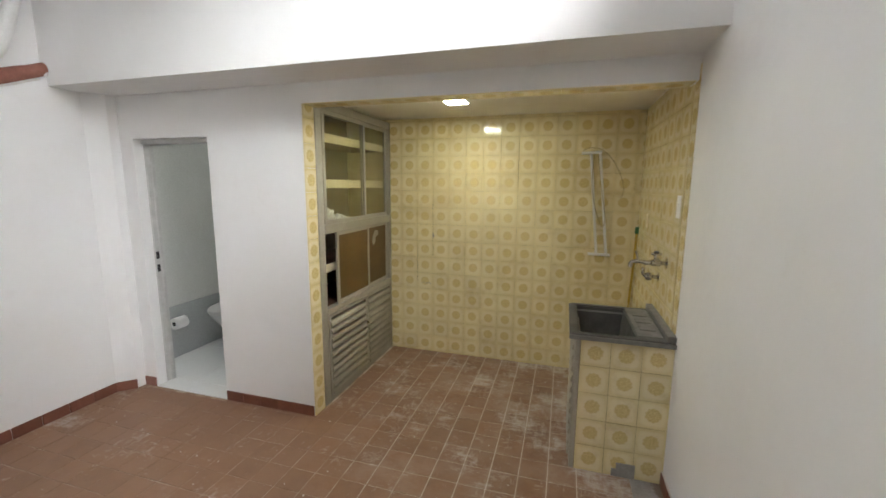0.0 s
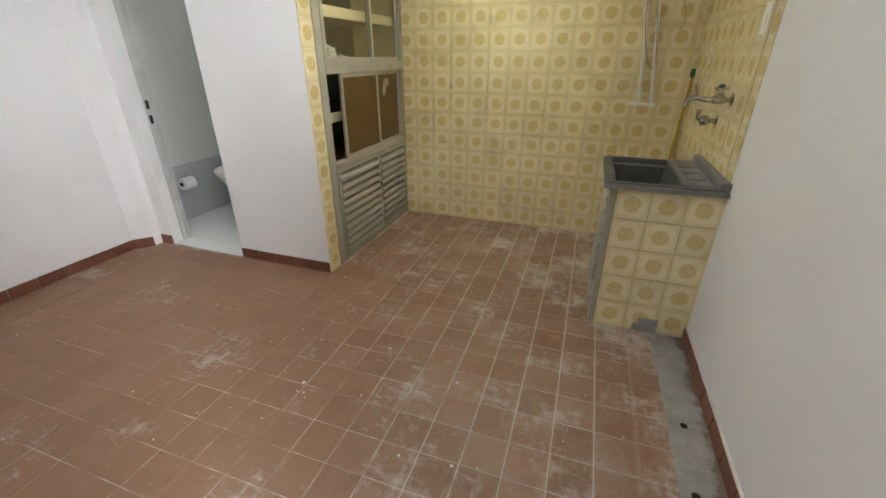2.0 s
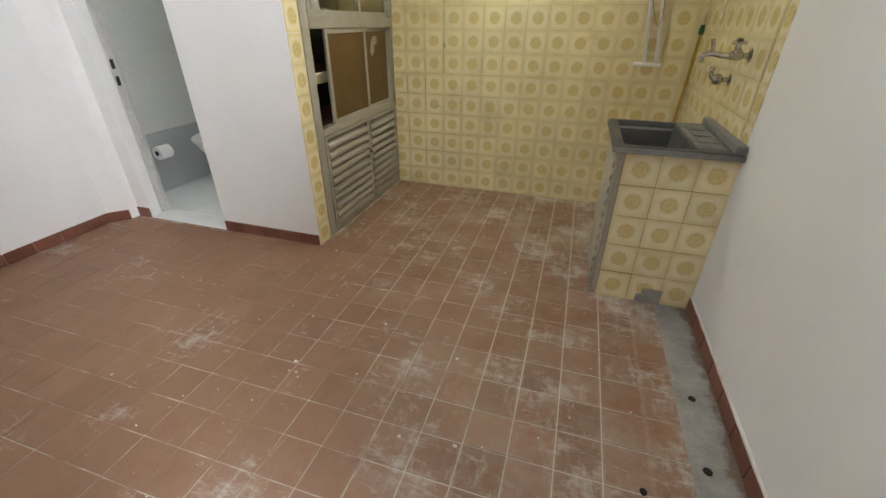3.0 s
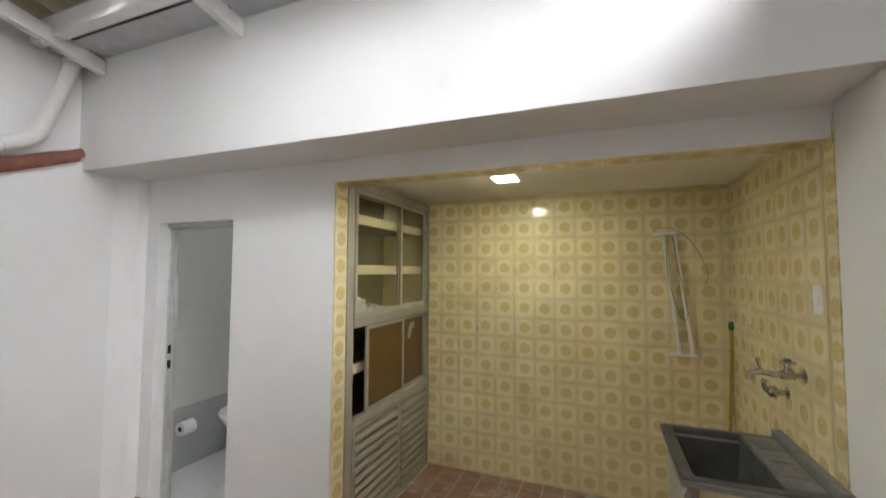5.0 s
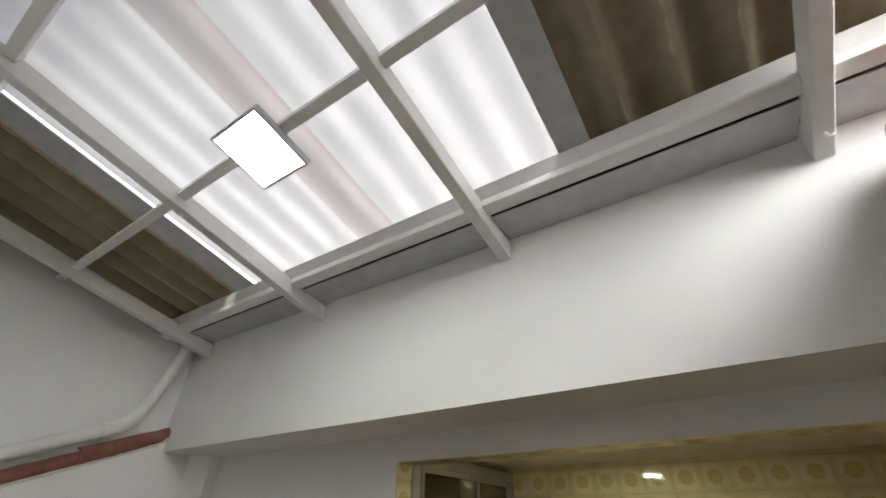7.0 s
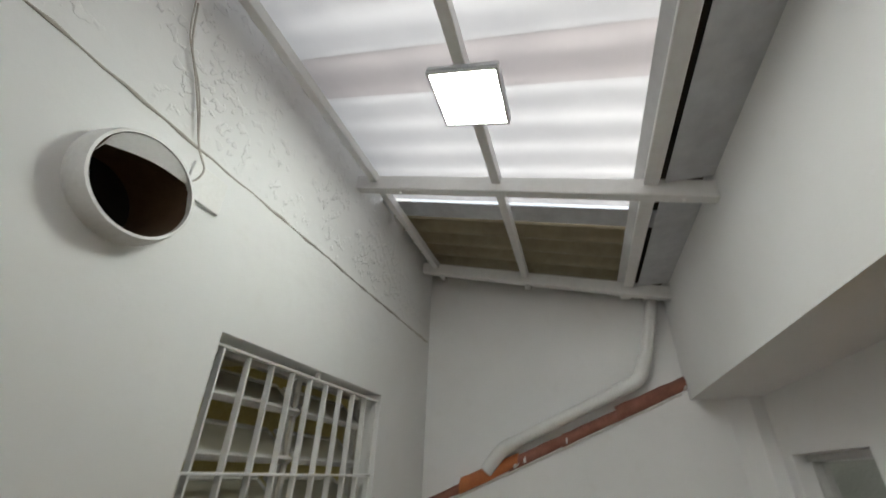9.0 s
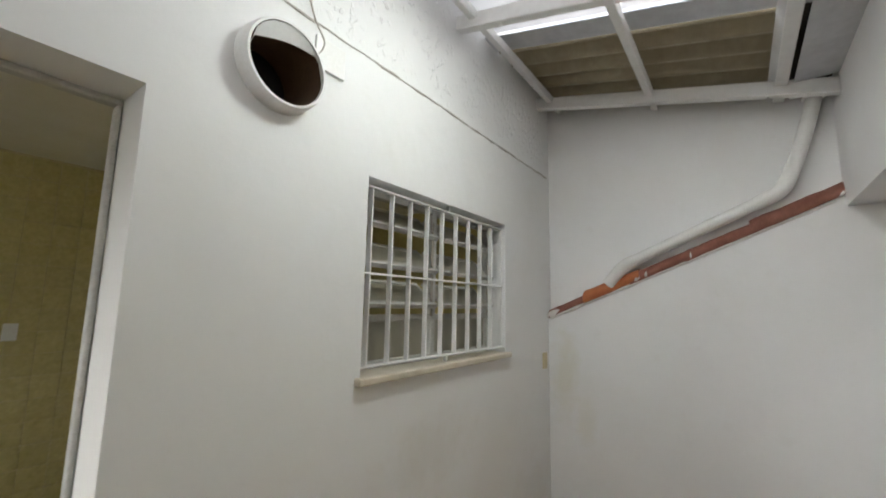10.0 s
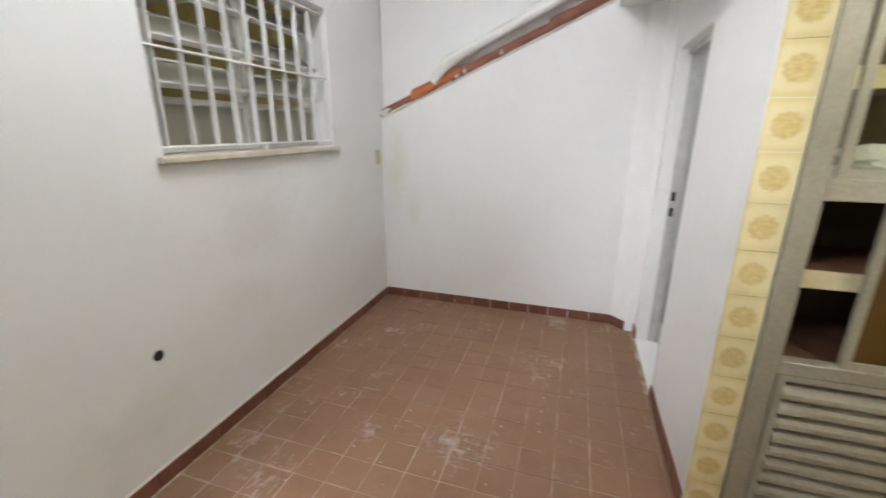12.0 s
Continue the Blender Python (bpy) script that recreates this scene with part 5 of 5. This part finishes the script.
o = switch_plate("wall_socket", (XR - 0.006, 2.335, 1.472), 0.075, 0.118, "-x", "white socket and switch plate on the yellow tiles")
o = switch_plate("wall_socket", (XR - 0.006, 3.13, 1.337), 0.06, 0.10, "-x", "small cream socket plate on the yellow tiles", M_CREAM_P)

# ---- small wear: cracks in the tiles, paint flakes, holes in the cement, a twig ----
def crack(points, r, name="tile_crack"):
    return tube(points, r, 5)


random.seed(31)
for x, z0, z1 in ((-1.112, 0.92, 1.42), (-1.264, 0.68, 1.02)):
    pts = [(x + random.uniform(-0.0025, 0.0025), YB - 0.0006, z0 + (z1 - z0) * i / 14) for i in range(15)]
    part("crack", crack(pts, [random.uniform(0.0003, 0.0013) for i in pts]), M_BLACK, wall_back, "dark crack along the joint")
part("chip", crack([(-1.112, YB - 0.001, 1.09), (-1.109, YB - 0.0015, 1.115), (-1.113, YB - 0.001, 1.14)], [0.004, 0.008, 0.003]), M_CEMENT, wall_back, "chipped tile edge")
part("crack", crack([(-1.22 + 0.018 * i, YB - 0.001, 0.668 + 0.008 * math.sin(i * 2.2)) for i in range(6)], 0.0025), M_CEMENT, wall_back)
flakes = bmesh.new()
spots = [(-1.07, 1.249), (-1.034, 1.197), (-0.509, 1.046), (-0.313, 1.07), (-0.806, 1.589), (-0.415, 1.471)]
for i in range(42):
    spots.append((random.uniform(-1.5, 0.4) if i < 30 else random.uniform(-3.0, -1.0), random.uniform(0.5, 3.2) if i < 30 else random.uniform(0.4, 2.1)))
for i, (x, y) in enumerate(spots):
    s = random.uniform(0.006, 0.013) if i < 6 else random.uniform(0.0015, 0.005)
    n = random.randint(5, 7)
    a0 = random.uniform(0, 6)
    ring = [(s * random.uniform(0.6, 1.2) * math.cos(a0 + k * math.tau / n), s * random.uniform(0.4, 1.0) * math.sin(a0 + k * math.tau / n)) for k in range(n)]
    lo = [flakes.verts.new((x + p, y + q, 0.0005)) for p, q in ring]
    hi = [flakes.verts.new((x + p * 0.9, y + q * 0.9, 0.003 + random.uniform(0, 0.002))) for p, q in ring]
    for k in range(n):
        flakes.faces.new((lo[k], lo[(k + 1) % n], hi[(k + 1) % n], hi[k]))
    flakes.faces.new(hi)
thing("paint_flakes", flakes, M_MORTAR, "scattered white flakes of paint and plaster on the floor", "paint flakes", "stuff")
for x, y, r in ((0.509, 1.542, 0.014), (0.497, 1.231, 0.015), (0.29, 1.098, 0.012)):
    thing("floor_hole", lathe(((r, -0.01), (r * 0.95, 0.0016), (r * 0.5, 0.0022)), 12, Matrix.Translation((x, y, 0.0))), M_BLACK, "small dark hole in the floor", "hole", group="floor holes")
thing("twig", tube(smooth_path([(-2.875, 0.46, 0.004), (-2.896, 0.50, 0.006), (-2.894, 0.55, 0.005), (-2.874, 0.60, 0.004)], 5), [0.002] * 5 + [0.003] * 6 + [0.0015] * 5, 6), M_CLAY, "small dry brown twig on the floor", "twig")

# ---- skirting tiles ----
skirt = group_of("baseboard", (-1.3, YW, 0), "red brown skirting tiles under the white walls", "skirting", "structure")
SH = 0.072
me_skirt = mesh_of(boxes((-0.0745, 0.0745, 0, 0.011, 0, SH), bevel=0.002), "skirting_tile", M_BASE)


def skirting(x0, y0, x1, y1):
    """Tiles from end to end along a wall; they stand on its room side, left of the run."""
    run = Vector((x1 - x0, y1 - y0, 0))
    n = max(1, round(run.length / 0.153))
    k = run.length / n / 0.153
    ang = math.atan2(run.y, run.x)
    for i in range(n):
        p = Vector((x0, y0, 0)) + run * ((i + 0.5) / n)
        piece("skirting_tile", me_skirt, skirt, Matrix.Translation(p) @ Matrix.Rotation(ang, 4, "Z") @ Matrix.Diagonal((k, 1, 1, 1)))


skirting(XL, YW, KX0 - 0.02, YW)
skirting(XL, 2.03, XL, YW + 0.012)
skirting(-3.08, 2.125, XL, 2.03)
skirting(BX0 - 0.01, YD, -3.075, YD)
skirting(XC - 0.01, YD, BX1 + 0.005, YD)
skirting(XR - 0.008, YW, XR - 0.008, 2.165)
# rough white plaster edge left above the skirting
random.seed(8)
for name, ends in (("trim_window_wall", ((XL + 0.01, YW), (KX0 - 0.02, YW))), ("trim_right_wall", ((XR - 0.008, YW + 0.01), (XR - 0.008, 2.16)))):
    (xa, ya), (xb, yb) = ends
    pts = [(xa + (xb - xa) * i / 50, ya + (yb - ya) * i / 50, SH + 0.003 + random.uniform(-0.001, 0.001)) for i in range(51)]
    thing(name, tube(pts, [random.uniform(0.0055, 0.0095) for i in pts], 7), M_MORTAR, "rough white plaster edge along the top of the skirting", "trim", "structure", smooth=True)

# ---- tiles: niche walls, tub front, cupboard return ----
PT = 0.1525


def tile_mesh(w, h, off_x=0.0, off_z=0.0):
    """A tile in the xz plane facing -y; the medallion stays at the origin when the tile is cut."""
    bm = boxes((off_x - w / 2, off_x + w / 2, 0, 0.008, off_z - h / 2, off_z + h / 2))
    return mesh_of(bm, "wall_tile", M_TILE)


full = tile_mesh(0.1505, 0.1505)
cut_top = tile_mesh(0.1505, 0.024, 0, -0.063)
cut_x = tile_mesh(0.110, 0.1505, 0.020)
random.seed(11)


def jitter(s=0.0012):
    return Matrix.Translation((random.uniform(-s, s) * 0.5, random.uniform(0, s), random.uniform(-s, s) * 0.5)) @ Matrix.Rotation(random.uniform(-0.004, 0.004), 4, "Y") @ Matrix.Rotation(random.uniform(-0.005, 0.005), 4, "Z") @ Matrix.Rotation(random.uniform(-0.005, 0.005), 4, "X")


for r in range(14):
    z = 0.076 + PT * r
    for k in range(-1, 13):
        x = -1.341 + 0.1518 * k
        me = cut_x if k == -1 else full
        piece("wall_tile", me, wall_back, Matrix.Translation((x, YB, z)) @ jitter())
    turn = Matrix.Rotation(radians(-90), 4, "Z")
    for k in range(9):
        y = YB - 0.078 - 0.1518 * k
        if y < YD + 0.06:
            continue
        piece("wall_tile", full, wall_niche, Matrix.Translation((XR - 0.012, y, z)) @ turn @ jitter())
for k in range(-1, 13):
    piece("wall_tile", cut_top, wall_back, Matrix.Translation((-1.341 + 0.1518 * k, YB, 0.076 + PT * 14 - 0.0005)))
for k in range(8):
    piece("wall_tile", cut_top, wall_niche, Matrix.Translation((XR - 0.012, YB - 0.078 - 0.1518 * k, 0.076 + PT * 14 - 0.0005)) @ Matrix.Rotation(radians(-90), 4, "Z"))
cut_right = tile_mesh(0.049, 0.1505, -0.0515)
cut_edge = tile_mesh(0.062, 0.1505)
cut_pier = tile_mesh(0.112, 0.1505)
cut_pier_top = tile_mesh(0.112, 0.079, 0, -0.036)
cut_head = tile_mesh(0.1505, 0.132)
for k in range(14):
    piece("wall_tile", cut_head, wall_beam, Matrix.Translation((-1.455 + 0.1518 * k, YD + 0.072, ZO - 0.004)) @ Matrix.Rotation(radians(90), 4, "X"))
for r in range(14):
    z = 0.076 + PT * r
    piece("wall_tile", cut_edge, wall_niche, Matrix.Translation((XR - 0.012, YD + 0.022, z)) @ Matrix.Rotation(radians(-90), 4, "Z"))
    piece("wall_tile", cut_right, wall_back, Matrix.Translation((-1.341 + 0.1518 * 13, YB, z)))
    if z > 2.0:
        piece("wall_tile", cut_pier_top, wall_pier, Matrix.Translation((XC - 0.002, YD + 0.058, z)) @ Matrix.Rotation(radians(90), 4, "Z"))
    else:
        piece("wall_tile", cut_pier, wall_pier, Matrix.Translation((XC - 0.002, YD + 0.058, z)) @ Matrix.Rotation(radians(90), 4, "Z"))
tub_front = bpy.data.objects["base_front"]
for r in range(5):
    for k in range(3):
        piece("wall_tile", full, tub_front, Matrix.Translation((0.232 + 0.1525 * k, 2.163, 0.0765 + 0.1545 * r)) @ jitter())

# kitchen tiles near the doorway
kt = mesh_of(boxes((-0.0752, 0.0752, 0, 0.006, -0.0752, 0.0752)), "kitchen_tile", M_KTILE)
for r in range(17):
    for k in range(14):
        x, z = -0.455 - 0.1525 * k, 0.076 + 0.1525 * r
        if z < 2.60:
            piece("kitchen_tile", kt, wall_kitchen, Matrix.Translation((x, KY, z)))
bm = bmesh.new()
for r in range(14, 17):
    for k in range(8):
        x, z = -0.3025 + 0.1525 * k, 0.076 + 0.1525 * r
        box(bm, x - 0.0752, x + 0.0752, KY, KY + 0.006, z - 0.0752, z + 0.0752)
tagged(part("kitchen_tiles_above_door", bm, M_KTILE, wall_kitchen), kind="stuff")

# ---- floor tiles ----
ft = mesh_of(boxes((-0.0747, 0.0747, -0.0747, 0.0747, -0.006, 0), bevel=0.0008), "floor_tile", M_FLOOR)
rest, count = bmesh.new(), 0
random.seed(21)
for i in range(-21, 3):
    for j in range(-5, 18):
        x, y = FX + PF * i, FY + PF * j
        if x < -3.2 or x > 0.30 or y < 0.10 or y > 3.47:
            continue
        if x < -1.55 and y > YD + 0.06:
            continue
        if x < BX1 and y > YD - 0.01:
            continue
        dz = random.uniform(-0.0005, 0.0006)
        if x > -2.0 and count < 300:
            piece("floor_tile", ft, floor, Matrix.Translation((x, y, dz)) @ Matrix.Rotation(random.uniform(-0.006, 0.006), 4, "Z"))
            count += 1
        else:
            box(rest, x - 0.0747, x + 0.0747, y - 0.0747, y + 0.0747, -0.006, dz)
for j in range(-5, 9):
    y = FY + PF * j
    if y > 0.1:
        box(rest, 0.3205, 0.446, y - 0.0745, y + 0.0745, -0.006, random.uniform(-0.001, 0.001))
tagged(part("floor_tiles_far", rest, M_FLOOR, floor), kind="stuff")
